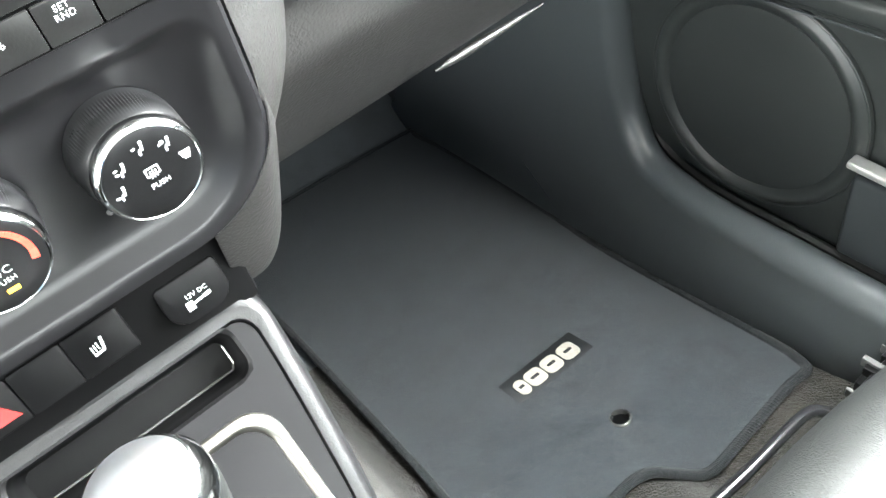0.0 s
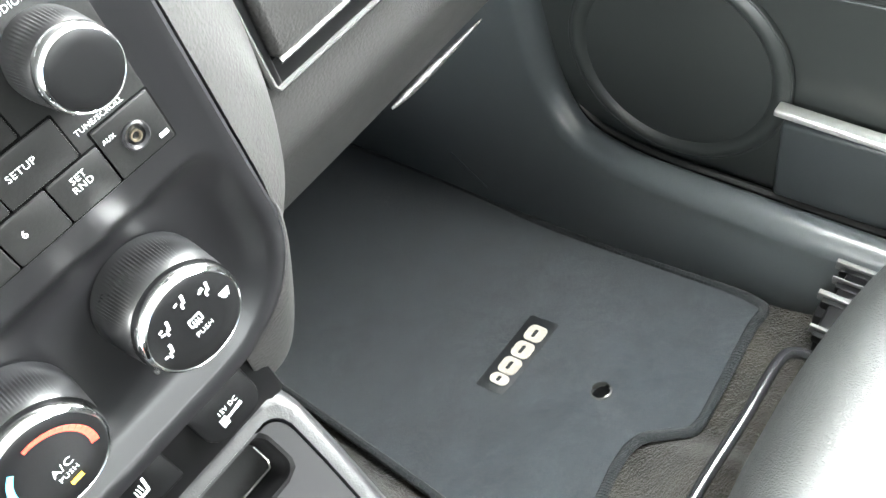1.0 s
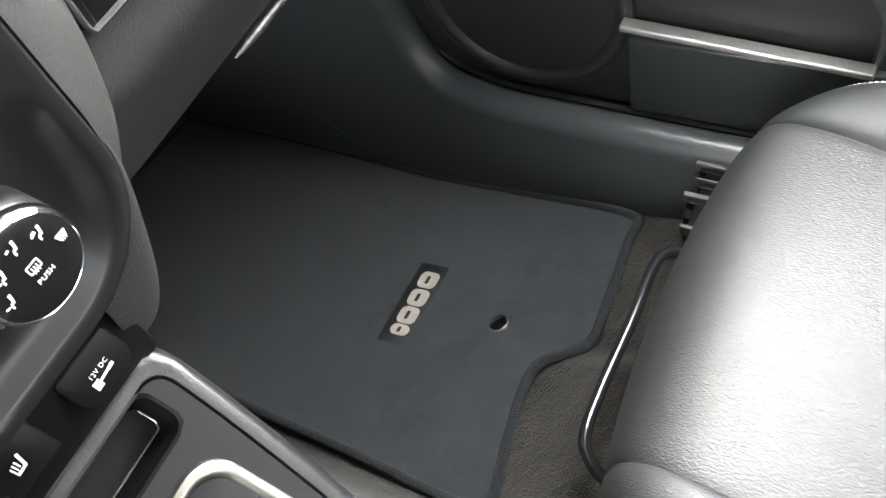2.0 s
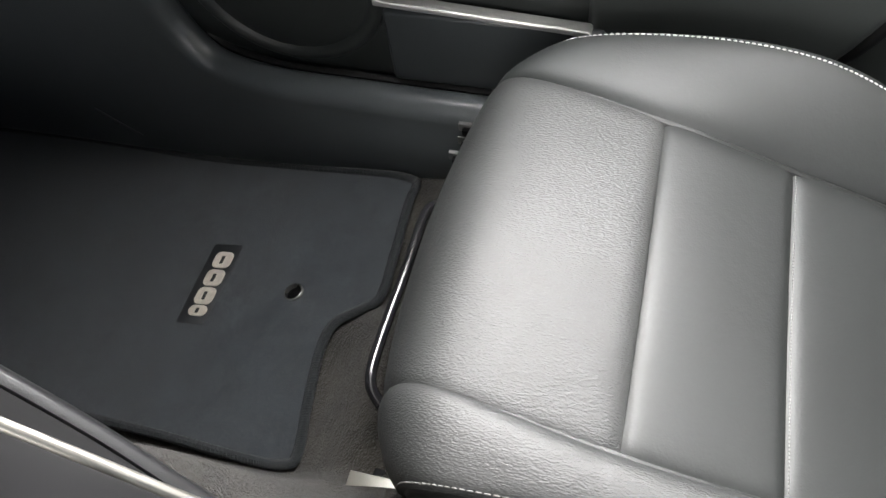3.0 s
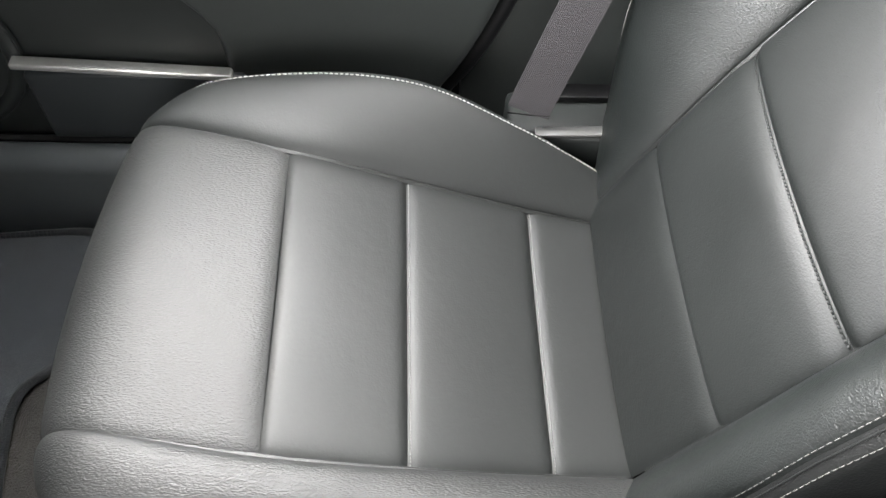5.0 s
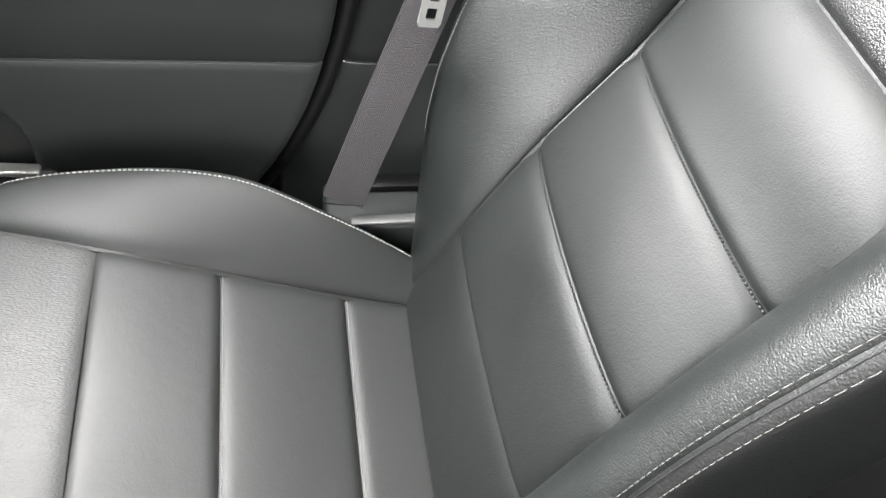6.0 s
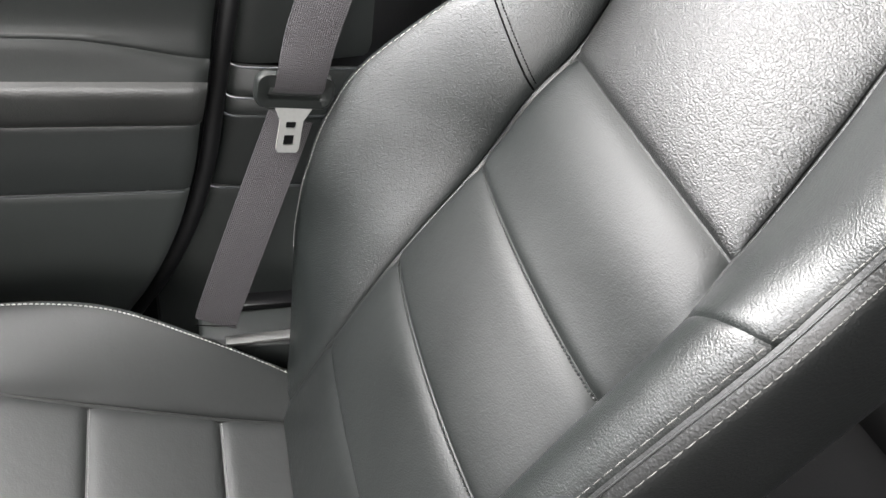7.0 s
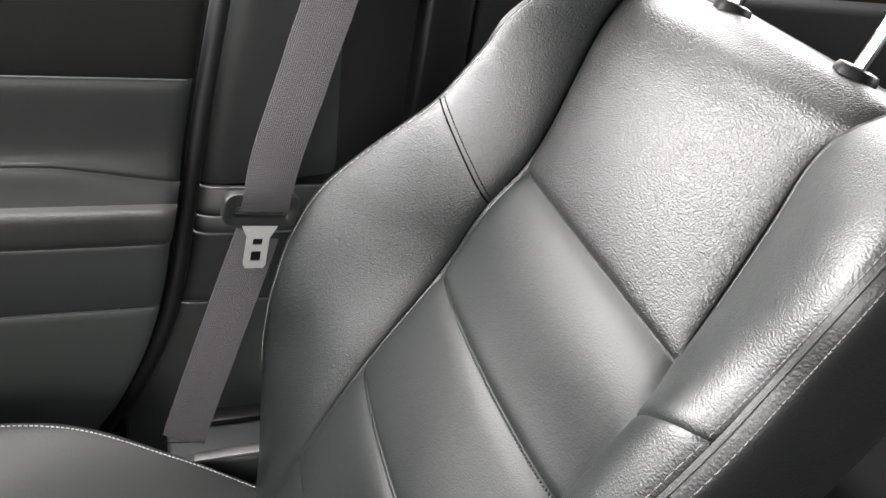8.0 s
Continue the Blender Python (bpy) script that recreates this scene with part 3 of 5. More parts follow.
# ---------- floor mat ----------
mat_rows = ((0.266, 1.27), (0.256, 0.90), (0.244, 0.58), (0.233, 0.42), (0.234, 0.372), (0.250, 0.359), (0.314, 0.371), (0.387, 0.381),
            (0.424, 0.374), (0.445, 0.348), (0.468, 0.327), (0.53, 0.329), (0.62, 0.335), (0.655, 0.334), (0.666, 0.352), (0.672, 0.40),
            (0.680, 0.56), (0.690, 0.70), (0.712, 0.86), (0.738, 1.10), (0.745, 1.26), (0.72, 1.30), (0.30, 1.30))
n_mat = len(mat_rows)
loop = spline(range(n_mat + 3), [mat_rows[-1], *mat_rows, mat_rows[0], mat_rows[1]])
edge = [tuple(loop(1 + n_mat * k / 260.0)) for k in range(260)]
floor_mat = thing("floor_mat", (0.46, 0.45, 0.0), "dark charcoal carpet floor mat with bound edge lying on the carpet", "floor mat")
bm = bmesh.new()
HOLE = (0.461, 0.451)
top = [bm.verts.new((x, y, mat_height(x, y))) for x, y in edge]
ring = [bm.verts.new((HOLE[0] + 0.0118 * math.cos(a), HOLE[1] + 0.0118 * math.sin(a), mat_height(*HOLE))) for a in np.linspace(0, 2 * math.pi, 24, endpoint=False)]
edges = [bm.edges.new((top[i], top[(i + 1) % len(top)])) for i in range(len(top))]
edges += [bm.edges.new((ring[i], ring[(i + 1) % len(ring)])) for i in range(len(ring))]
bmesh.ops.triangle_fill(bm, edges=edges, use_beauty=True, normal=(0.06, 0.17, 1))
side = bmesh.ops.extrude_face_region(bm, geom=bm.faces[:])
for v in side["geom"]:
    if isinstance(v, bmesh.types.BMVert):
        v.co.z -= 0.009
bmesh.ops.recalc_face_normals(bm, faces=bm.faces[:])
part("carpet_top", bm, MAT_PILE, floor_mat)
part("binding", tube([(x, y, mat_height(x, y) - 0.001) for x, y in edge], 0.0062, 8, True), BINDING, floor_mat, "stitched dark cloth binding")
bind_rows = []
for k in range(0, 260):
    for h in (0.0, 0.5):
        x, y = loop(1 + n_mat * (k + h) / 260.0)
        x2, y2 = loop(1 + n_mat * (k + h + 0.22) / 260.0)
        d = Vector((x2 - x, y2 - y, 0)).normalized()
        o = Vector((-d.y, d.x, 0))
        c = Vector((x, y, mat_height(x, y) - 0.001))
        bind_rows.append(tube([c + (o * math.cos(t_) + Vector((0, 0, 1)) * math.sin(t_)) * 0.0064 + d * (t_ - 1.5) * 0.0012 for t_ in (0.2, 0.8, 1.57, 2.3, 2.95)], 0.0007, 4))
part("binding_stitches", join(*bind_rows), BINDING, floor_mat, kind="stuff")
hole_m = Matrix.Translation((*HOLE, mat_height(*HOLE))) @ pose(0, 0, 0, -9.6, 3.4, 0)
part("eyelet", lathe(((0.0118, -0.008), (0.0115, 0.0002), (0.0122, 0.0016), (0.0134, 0.0012), (0.0142, 0.0000), (0.0142, -0.0085)), hole_m, 32), GLOSS_RIM, floor_mat, "round black eyelet")
# Near-black disc: the dark inside the hole is put into its colour.
part("eyelet_well", lathe(((0.0117, -0.0085), (0.0117, -0.0075)), hole_m, 24), GAP, floor_mat)
badge_m = Matrix.Translation((0.461, 0.580, mat_height(0.461, 0.580) + 0.0012)) @ pose(0, 0, 0, -9.6, 3.4, 0)
badge = part("badge", plate(round_rect(-0.066, 0.066, -0.0235, 0.0235, 0.002, 3), 0.002, badge_m, 0.0005), PATCH, floor_mat, "black rectangular badge patch with pale shapes")


for u, wide in ((-0.045, 0.62), (-0.021, 1.0), (0.0085, 1.0), (0.039, 1.0)):
    outer = [badge_m @ Vector((u + a, -0.002 + b, h)) for h in (0.0,) for a, b in round_rect(-0.0138 * wide, 0.0138 * wide, -0.0148, 0.0148, 0.0088, 6)]
    crown = [badge_m @ Vector((u + a, -0.002 + b, 0.0010)) for a, b in round_rect(-0.0134 * wide, 0.0134 * wide, -0.0144, 0.0144, 0.0086, 6)]
    slit = [badge_m @ Vector((u + a, -0.002 + b, 0.0010)) for a, b in round_rect(-0.0070 * wide, 0.0070 * wide, -0.0020, 0.0042, 0.0020, 6)]
    floor_ = [badge_m @ Vector((u + a, -0.002 + b, 0.0001)) for a, b in round_rect(-0.0069 * wide, 0.0069 * wide, -0.0019, 0.0041, 0.0019, 6)]
    part("badge_block", loft([outer, crown, slit, floor_]), BEIGE, badge)

# ---------- passenger seat ----------
seat = thing("passenger_seat", (0.40, -0.05, 0.0), "black leather front passenger seat with pale contrast stitching", "car seat")
ST = (0, 0.10, 0.20, 0.30, 0.45, 0.60, 0.78, 1.0)
c_in_side = spline(ST, ((0.20, 0.145, 0.10), (0.188, 0.148, 0.15), (0.184, 0.145, 0.19), (0.180, 0.13, 0.20), (0.176, 0.02, 0.19), (0.174, -0.10, 0.18), (0.176, -0.234, 0.17), (0.18, -0.40, 0.16)))
c_in_edge = spline(ST, ((0.198, 0.158, 0.10), (0.186, 0.180, 0.20), (0.180, 0.178, 0.268), (0.177, 0.153, 0.303), (0.179, 0.02, 0.315), (0.176, -0.10, 0.305), (0.179, -0.234, 0.283), (0.186, -0.40, 0.25)))
c_in_seam = spline(ST, ((0.262, 0.192, 0.10), (0.259, 0.226, 0.19), (0.256, 0.211, 0.280), (0.251, 0.168, 0.321), (0.231, 0.019, 0.311), (0.228, -0.103, 0.283), (0.233, -0.234, 0.244), (0.238, -0.40, 0.212)))
c_out_seam = spline(ST, ((0.602, 0.182, 0.10), (0.610, 0.218, 0.18), (0.608, 0.203, 0.262), (0.601, 0.170, 0.301), (0.558, 0.022, 0.311), (0.543, -0.100, 0.281), (0.531, -0.233, 0.244), (0.515, -0.40, 0.212)))
c_out_edge = spline(ST, ((0.650, 0.140, 0.10), (0.652, 0.154, 0.19), (0.648, 0.154, 0.268), (0.648, 0.128, 0.310), (0.652, 0.013, 0.331), (0.642, -0.105, 0.331), (0.606, -0.222, 0.299), (0.570, -0.36, 0.225)))
c_out_side = spline(ST, ((0.650, 0.110, 0.10), (0.656, 0.120, 0.16), (0.660, 0.12, 0.20), (0.668, 0.10, 0.21), (0.685, 0.01, 0.21), (0.684, -0.10, 0.20), (0.665, -0.22, 0.19), (0.64, -0.36, 0.17)))


def front_bow(a, s_):
    """The middle of the front edge stands forward of its ends."""
    k = np.exp(-((s_ - 0.12) / 0.12) ** 2) * (1 - (2 * a - 1) ** 2)
    return np.stack([0 * k, 0.010 * k, 0.006 * k], -1)


def dish(a, s_):
    k = (1 - (2 * a - 1) ** 2) * smooth_step((s_ - 0.35) / 0.2)
    return np.stack([0 * k, 0 * k, -0.006 * k], -1) + front_bow(a, s_)


DEEP = 0.0038
cushion = part("cushion_front_panel", panel(between(c_out_seam, c_in_seam, 0.0, 0.45, front_bow), 70, 90, 0.006, (DEEP * 0.6, DEEP * 0.6, 0, DEEP), 0.008), LEATHER_WORN, seat,
               "creased glossy black leather")
CUSHION = ((0.45, 0.60, 0.002, DEEP, 0.0055), (0.60, 0.78, 0.0025, 0.0036, 0.0052), (0.78, 1.0, 0.002, 0.0036, 0.0052))
for s0, s1, pf, d0, w0 in CUSHION:
    part("cushion_panel", panel(between(c_out_seam, c_in_seam, s0, s1, dish), 60, 80, pf, (DEEP * 0.7, DEEP * 0.7, d0, DEEP), (0.007, 0.007, w0, 0.0050)), LEATHER, seat)
part("cushion_bolster", panel(between(c_in_seam, c_in_edge, 0.0, 1.0), 110, 40, 0.014, (DEEP * 0.7, 0.003, 0, 0), 0.007), LEATHER_WORN, seat)
part("cushion_bolster", panel(between(c_out_edge, c_out_seam, 0.0, 1.0), 110, 40, 0.007, (0.002, DEEP * 0.7, 0, 0), 0.007), LEATHER, seat)
part("cushion_side", panel(between(c_in_edge, c_in_side, 0.0, 1.0), 60, 16, 0.004, (0.003, 0, 0, 0)), LEATHER_SIDE, seat)
part("cushion_side", panel(between(c_out_side, c_out_edge, 0.0, 1.0), 60, 16, 0.004, (0, 0.002, 0, 0)), LEATHER_SIDE, seat)
for line_, s0, s1 in ((c_in_seam, 0.02, 0.97), (c_out_seam, 0.02, 0.97)):
    part("seam_welt", tube([tuple(line_(k) + np.array([0, -0.003, -0.0062])) for k in np.linspace(s0, s1, 90)], 0.0045, 8), LEATHER_SIDE, seat)
for s0 in (0.45, 0.60, 0.78):
    part("seam_welt", tube([tuple(between(c_out_seam, c_in_seam, 0, 1, dish)(np.array(k), np.array(s0)) + np.array([0, 0, -0.0090])) for k in np.linspace(0, 1, 40)], 0.0042, 8), LEATHER_SIDE, seat)
outer_skin = skin(between(c_out_edge, c_out_seam, 0.0, 1.0), 0.007, (0.002, DEEP * 0.7, 0, 0), 0.007)
inner_skin = skin(between(c_in_seam, c_in_edge, 0.0, 1.0), 0.014, (DEEP * 0.7, 0.003, 0, 0), 0.007)
for off_ in (0.045,):
    part("cushion_stitching", stitches(lambda k, h, o=off_: outer_skin(o, k, h), 0.14, 0.96, 118, 0.0008, 0.64), WHITE_THREAD, seat, "pale contrast stitching", kind="stuff")
part("cushion_stitching", stitches(lambda k, h: inner_skin(0.94, k, h), 0.14, 0.96, 120, 0.0007, 0.74), THREAD, seat, "pale contrast stitching", kind="stuff")
for s0, s1, pf, d0, w0 in CUSHION[1:]:
    cover_ = skin(between(c_out_seam, c_in_seam, s0, s1, dish), pf, (DEEP * 0.7, DEEP * 0.7, d0, DEEP), (0.007, 0.007, w0, 0.0050))
    part("seam_stitching", stitches(lambda k, h, g=cover_, o=0.0024 / (s1 - s0) / 0.85: g(k, o, h), 0.01, 0.99, 96, 0.0006, 0.62), DARK_THREAD, seat, "fine grey seam stitching", kind="stuff")
part("cushion_base", box((0.20, -0.36, 0.06), (0.66, 0.15, 0.20), 0.02), SMOOTH_BLACK, seat, "black seat frame under the cushion")

# backrest
BT = (0, 0.12, 0.27, 0.42, 0.55, 0.62, 0.83, 0.90, 0.96, 1.0)
b_in_seam = spline((0, 0.12, 0.27, 0.42, 0.55, 0.62, 0.69, 0.76, 0.83, 0.90, 0.96, 1.0),
                   ((0.236, -0.305, 0.23), (0.241, -0.354, 0.336), (0.253, -0.416, 0.451), (0.271, -0.494, 0.558), (0.274, -0.532, 0.644), (0.289, -0.561, 0.682), (0.300, -0.588, 0.726),
                    (0.310, -0.614, 0.782), (0.317, -0.633, 0.831), (0.308, -0.650, 0.861), (0.300, -0.690, 0.868), (0.295, -0.75, 0.84)))
b_out_seam = spline(BT, ((0.545, -0.305, 0.23), (0.548, -0.353, 0.337), (0.561, -0.419, 0.451), (0.577, -0.496, 0.559), (0.573, -0.531, 0.642), (0.572, -0.560, 0.684),
                         (0.608, -0.634, 0.830), (0.612, -0.655, 0.850), (0.605, -0.695, 0.856), (0.60, -0.75, 0.83)))
b_in_edge = spline(BT, ((0.172, -0.262, 0.24), (0.166, -0.325, 0.350), (0.177, -0.376, 0.460), (0.185, -0.432, 0.572), (0.1815, -0.507, 0.722), (0.183, -0.525, 0.758),
                        (0.187, -0.575, 0.862), (0.205, -0.625, 0.900), (0.23, -0.69, 0.905), (0.24, -0.75, 0.86)))
b_out_edge = spline((0, 0.12, 0.27, 0.36, 0.42, 0.48, 0.52, 0.55, 0.58, 0.62, 0.70, 0.83, 0.90, 0.96, 1.0),
                    ((0.640, -0.330, 0.24), (0.664, -0.3295, 0.345), (0.677, -0.331, 0.422), (0.679, -0.338, 0.481), (0.687, -0.356, 0.541), (0.688, -0.392, 0.606), (0.669, -0.438, 0.664),
                     (0.650, -0.472, 0.706), (0.643, -0.488, 0.727), (0.640, -0.502, 0.749), (0.632, -0.519, 0.781), (0.622, -0.547, 0.829), (0.618, -0.590, 0.862), (0.614, -0.68, 0.872), (0.61, -0.75, 0.85)))
b_in_side = spline(BT, ((0.19, -0.36, 0.22), (0.176, -0.43, 0.31), (0.176, -0.50, 0.42), (0.18, -0.56, 0.52), (0.182, -0.62, 0.66), (0.184, -0.64, 0.70),
                        (0.20, -0.70, 0.81), (0.22, -0.73, 0.84), (0.24, -0.75, 0.85), (0.25, -0.76, 0.85)))
b_out_side = spline(BT, ((0.63, -0.36, 0.22), (0.655, -0.43, 0.31), (0.668, -0.50, 0.42), (0.675, -0.56, 0.52), (0.66, -0.62, 0.66), (0.655, -0.64, 0.70),
                         (0.64, -0.70, 0.81), (0.63, -0.73, 0.84), (0.62, -0.75, 0.85), (0.61, -0.76, 0.85)))


def back_bow(a, s_):
    k = (1 - (2 * a - 1) ** 2)
    swell = 0.0155 * k ** 0.75 * np.exp(-((s_ - 0.36) / 0.30) ** 2)
    crown = 0.006 * k * smooth_step((s_ - 0.68) / 0.25)
    u = np.clip((s_ - 0.62) / 0.27, 0, 1)
    pad = 0.014 * k ** 0.6 * np.sin(math.pi * u ** 0.8) - 0.008 * k ** 0.25 * np.sin(math.pi * np.clip((s_ - 0.42) / 0.20, 0, 1))
    return np.stack([0 * k, swell * 0.9 + 0.2 * crown + 0.9 * pad, swell * 0.4 + crown + 0.4 * pad], -1)


for s0, s1, pf, d0, d1 in ((0.0, 0.12, 0.001, 0, 0.0035), (0.12, 0.27, 0.0015, 0.002, 0.0060), (0.27, 0.42, 0.002, DEEP, 0.0068), (0.42, 0.62, 0.003, DEEP, 0.0062)):
    part("back_panel", panel(between(b_out_seam, b_in_seam, s0, s1, back_bow), 60, 80, pf, (DEEP * 0.7, DEEP * 0.7, d0, d1), (0.0075, 0.0075, 0.0036, 0.0115)), LEATHER_BACK, seat)
part("back_top_panel", panel(between(b_out_seam, b_in_seam, 0.62, 1.0, back_bow), 80, 80, 0.003, (DEEP * 0.7, DEEP * 0.7, DEEP, 0), 0.006), LEATHER_PEBBLE, seat, "glossy creased black leather")


def bolster_rise(a, s_):
    """The padding of the bolster: fullest low on the seat, flatter towards the shoulder, with a rolled edge over the cross seam."""
    across = np.clip(1 - (2 * a ** 1.5 - 1) ** 2, 0, 1) ** 0.62
    full = 0.024 - 0.011 * smooth_step((s_ - 0.50) / 0.25)
    return across * (full * np.clip(1 - (2 * s_ - 1) ** 10, 0, 1) + 0.0008 * np.exp(-((s_ - 0.560) / 0.008) ** 2))


bolster_form = padded(between(b_in_seam, b_in_edge, 0.0, 1.0), bolster_rise)
INNER_SEAMS = {0.0: (DEEP * 0.7, 0.004, 0.0, 0.0014), 0.55: (DEEP * 0.7, 0.004, 0.0014, 0)}
for s0, s1 in ((0.0, 0.55), (0.55, 1.0)):
    part("back_bolster", panel(stretch(bolster_form, s0, s1), 110, 48, 0.0, INNER_SEAMS[s0], (0.006, 0.0036, 0.0028, 0.0028)), LEATHER_BOLSTER, seat)
part("back_bolster", panel(between(b_out_edge, b_out_seam, 0.0, 1.0), 170, 44, 0.014, (0.002, DEEP * 0.7, 0, 0), 0.006), LEATHER_BOLSTER, seat)
part("back_side", panel(between(b_in_edge, b_in_side, 0.0, 1.0), 90, 24, 0.014, (0.004, 0, 0, 0), 0.0036, 0.5, 0.7), LEATHER_SIDE, seat)
part("back_side", panel(between(b_out_side, b_out_edge, 0.0, 1.0), 90, 24, 0.004, (0, 0.002, 0, 0), 0.006), LEATHER_SIDE, seat)
part("back_shell", panel(between(b_in_side, b_out_side, 0.0, 1.0), 40, 20, 0.01, (0, 0, 0, 0)), PLASTIC, seat, "black back shell of the seat")
for line_ in (b_in_seam, b_out_seam):
    part("seam_welt", tube([tuple(line_(k) + np.array([0, -0.0055, -0.003])) for k in np.linspace(0.02, 0.97, 100)], 0.0048, 8), LEATHER_SIDE, seat)
for s0 in (0.12, 0.27, 0.42, 0.62):
    part("seam_welt", tube([tuple(between(b_out_seam, b_in_seam, 0, 1, back_bow)(np.array(k), np.array(s0)) + np.array([0, -0.0084, -0.0042])) for k in np.linspace(0, 1, 40)], 0.0042, 8), LEATHER_SIDE, seat)
part("edge_piping", tube([tuple(b_in_edge(k)) for k in np.linspace(0.02, 0.93, 120)], 0.0009, 8), LEATHER_SIDE, seat)
for s0, s1, n_ in ((0.0, 0.55, 52), (0.55, 1.0, 36)):
    cover_ = skin(stretch(bolster_form, s0, s1), 0.0, INNER_SEAMS[s0], (0.006, 0.0036, 0.0028, 0.0028))
    part("back_stitching", stitches(lambda k, h, g=cover_: g(0.976, k, h), 0.006, 0.996, n_ + 18, 0.00036, 0.78), THREAD, seat, "pale contrast stitching", kind="stuff")
    part("bolster_core", panel(between(b_in_seam, b_in_edge, s0, s1), 30, 16, 0.006, (0.006, 0.006, 0, 0), 0.01), LEATHER_SIDE, seat)
    part("bolster_core", panel(between(b_out_edge, b_out_seam, s0, s1), 30, 16, 0.006, (0.006, 0.006, 0, 0), 0.01), LEATHER_SIDE, seat)
outer_back = skin(between(b_out_edge, b_out_seam, 0.0, 1.0), 0.014, (0.002, DEEP * 0.7, 0, 0), 0.006)
part("back_stitching", stitches(lambda k, h: outer_back(0.03, k, h), 0.17, 0.97, 190, 0.00038, 0.72), WHITE_THREAD, seat, "white contrast stitching", kind="stuff")
part("shoulder_seam", tube([tuple(outer_back(k, 0.551 + 0.030 * (1 - k), -0.0006)) for k in np.linspace(0.03, 0.99, 40)], 0.0012, 6), GAP, seat)
part("seam_stitching", stitches(lambda k, h: outer_back(k, 0.5585 + 0.030 * (1 - k), h), 0.05, 0.98, 34, 0.0007, 0.6), GAP, seat, "dark seam stitching", kind="stuff")
side_skin = skin(between(b_in_edge, b_in_side, 0.0, 1.0), 0.014, (0.004, 0, 0, 0), 0.0036, 0.5, 0.7)
part("back_stitching", stitches(lambda k, h: side_skin(0.040, k, h), 0.02, 0.95, 126, 0.00036, 0.78), THREAD, seat, "pale contrast stitching", kind="stuff")
for s0, s1, pf, d0, d1 in ((0.12, 0.27, 0.0015, 0.002, 0.0060), (0.27, 0.42, 0.002, DEEP, 0.0068)):
    cover_ = skin(between(b_out_seam, b_in_seam, s0, s1, back_bow), pf, (DEEP * 0.7, DEEP * 0.7, d0, d1), (0.0075, 0.0075, 0.0036, 0.0115))
    part("seam_stitching", stitches(lambda k, h, g=cover_, o=1 - 0.0030 / (s1 - s0) / 0.75: g(k, o, h), 0.01, 0.99, 76, 0.0012, 0.62), LEATHER_BACK, seat, "puckered leather along the seam", kind="stuff")
# headrest sleeves and posts
for x, z in ((0.365, 0.869), (0.513, 0.866)):
    m = Matrix.Translation((x, -0.690, z)) @ pose(0, 0, 0, 16)
    sleeve = part("headrest_sleeve", lathe(((0.017, -0.012), (0.017, 0.004), (0.015, 0.008), (0.010, 0.009), (0.0075, 0.009)), m, 28), SMOOTH_BLACK, seat, "black plastic headrest sleeve")
    part("headrest_post", lathe(((0.006, -0.01), (0.006, 0.13), (0.005, 0.132)), m, 20), CHROME, sleeve, "chrome headrest post")
# under the seat: slide lever and rails
bar = [(0.281, 0.200, 0.115), (0.283, 0.238, 0.132), (0.294, 0.258, 0.144), (0.312, 0.268, 0.150), (0.356, 0.270, 0.150), (0.440, 0.267, 0.150), (0.512, 0.266, 0.150), (0.533, 0.256, 0.147), (0.537, 0.235, 0.140), (0.537, 0.19, 0.12)]
bar_line = spline(range(len(bar)), bar)
part("slide_lever", tube([tuple(bar_line(k)) for k in np.linspace(0, len(bar) - 1, 70)], 0.0062, 12), BAR_STEEL, seat, "glossy black steel slide lever")
for x in (0.225, 0.662):
    rail = part("seat_rail", box((x - 0.022, -0.36, 0.03), (x + 0.022, 0.275, 0.062), 0.004), SMOOTH_BLACK, seat, "black steel seat rail")
    part("rail_runner", box((x - 0.012, -0.34, 0.060), (x + 0.012, 0.250, 0.10), 0.003), BAR_STEEL, rail)
    part("rail_foot", box((x - 0.025, 0.24, -0.03), (x + 0.025, 0.270, 0.045), 0.005), SMOOTH_BLACK, rail)
end = part("rail_cover", box((0.588, 0.16, 0.040), (0.688, 0.258, 0.108), 0.004), SMOOTH_BLACK, seat, "black rail end cover with bright ribs")
for x, w_, y_ in ((0.687, 0.0030, 0.272), (0.664, 0.0011, 0.268), (0.639, 0.0032, 0.273), (0.594, 0.0022, 0.264)):
    part("rib", box((x - w_, 0.17, 0.100), (x + w_, y_, 0.113), 0.0010), GREY_TRIM, end)
    part("rib_web", box((x - 0.010, 0.17, 0.096), (x - 0.003, y_ - 0.006, 0.109), 0.0010), SMOOTH_BLACK, end)
part("lever_clip", box((0.522, 0.228, 0.118), (0.540, 0.246, 0.125), 0.0015), GREY_TRIM, seat)
part("rail_plate", box((0.190, 0.130, 0.112), (0.224, 0.268, 0.118), 0.001), SILVER, seat, "pale metal plate beside the rail")

# ---------- seat belt ----------
belt = thing("seat_belt", (0.636, -0.238, 0.26), "grey-mauve woven seat belt with silver tongue hanging by the seat", "seat belt")


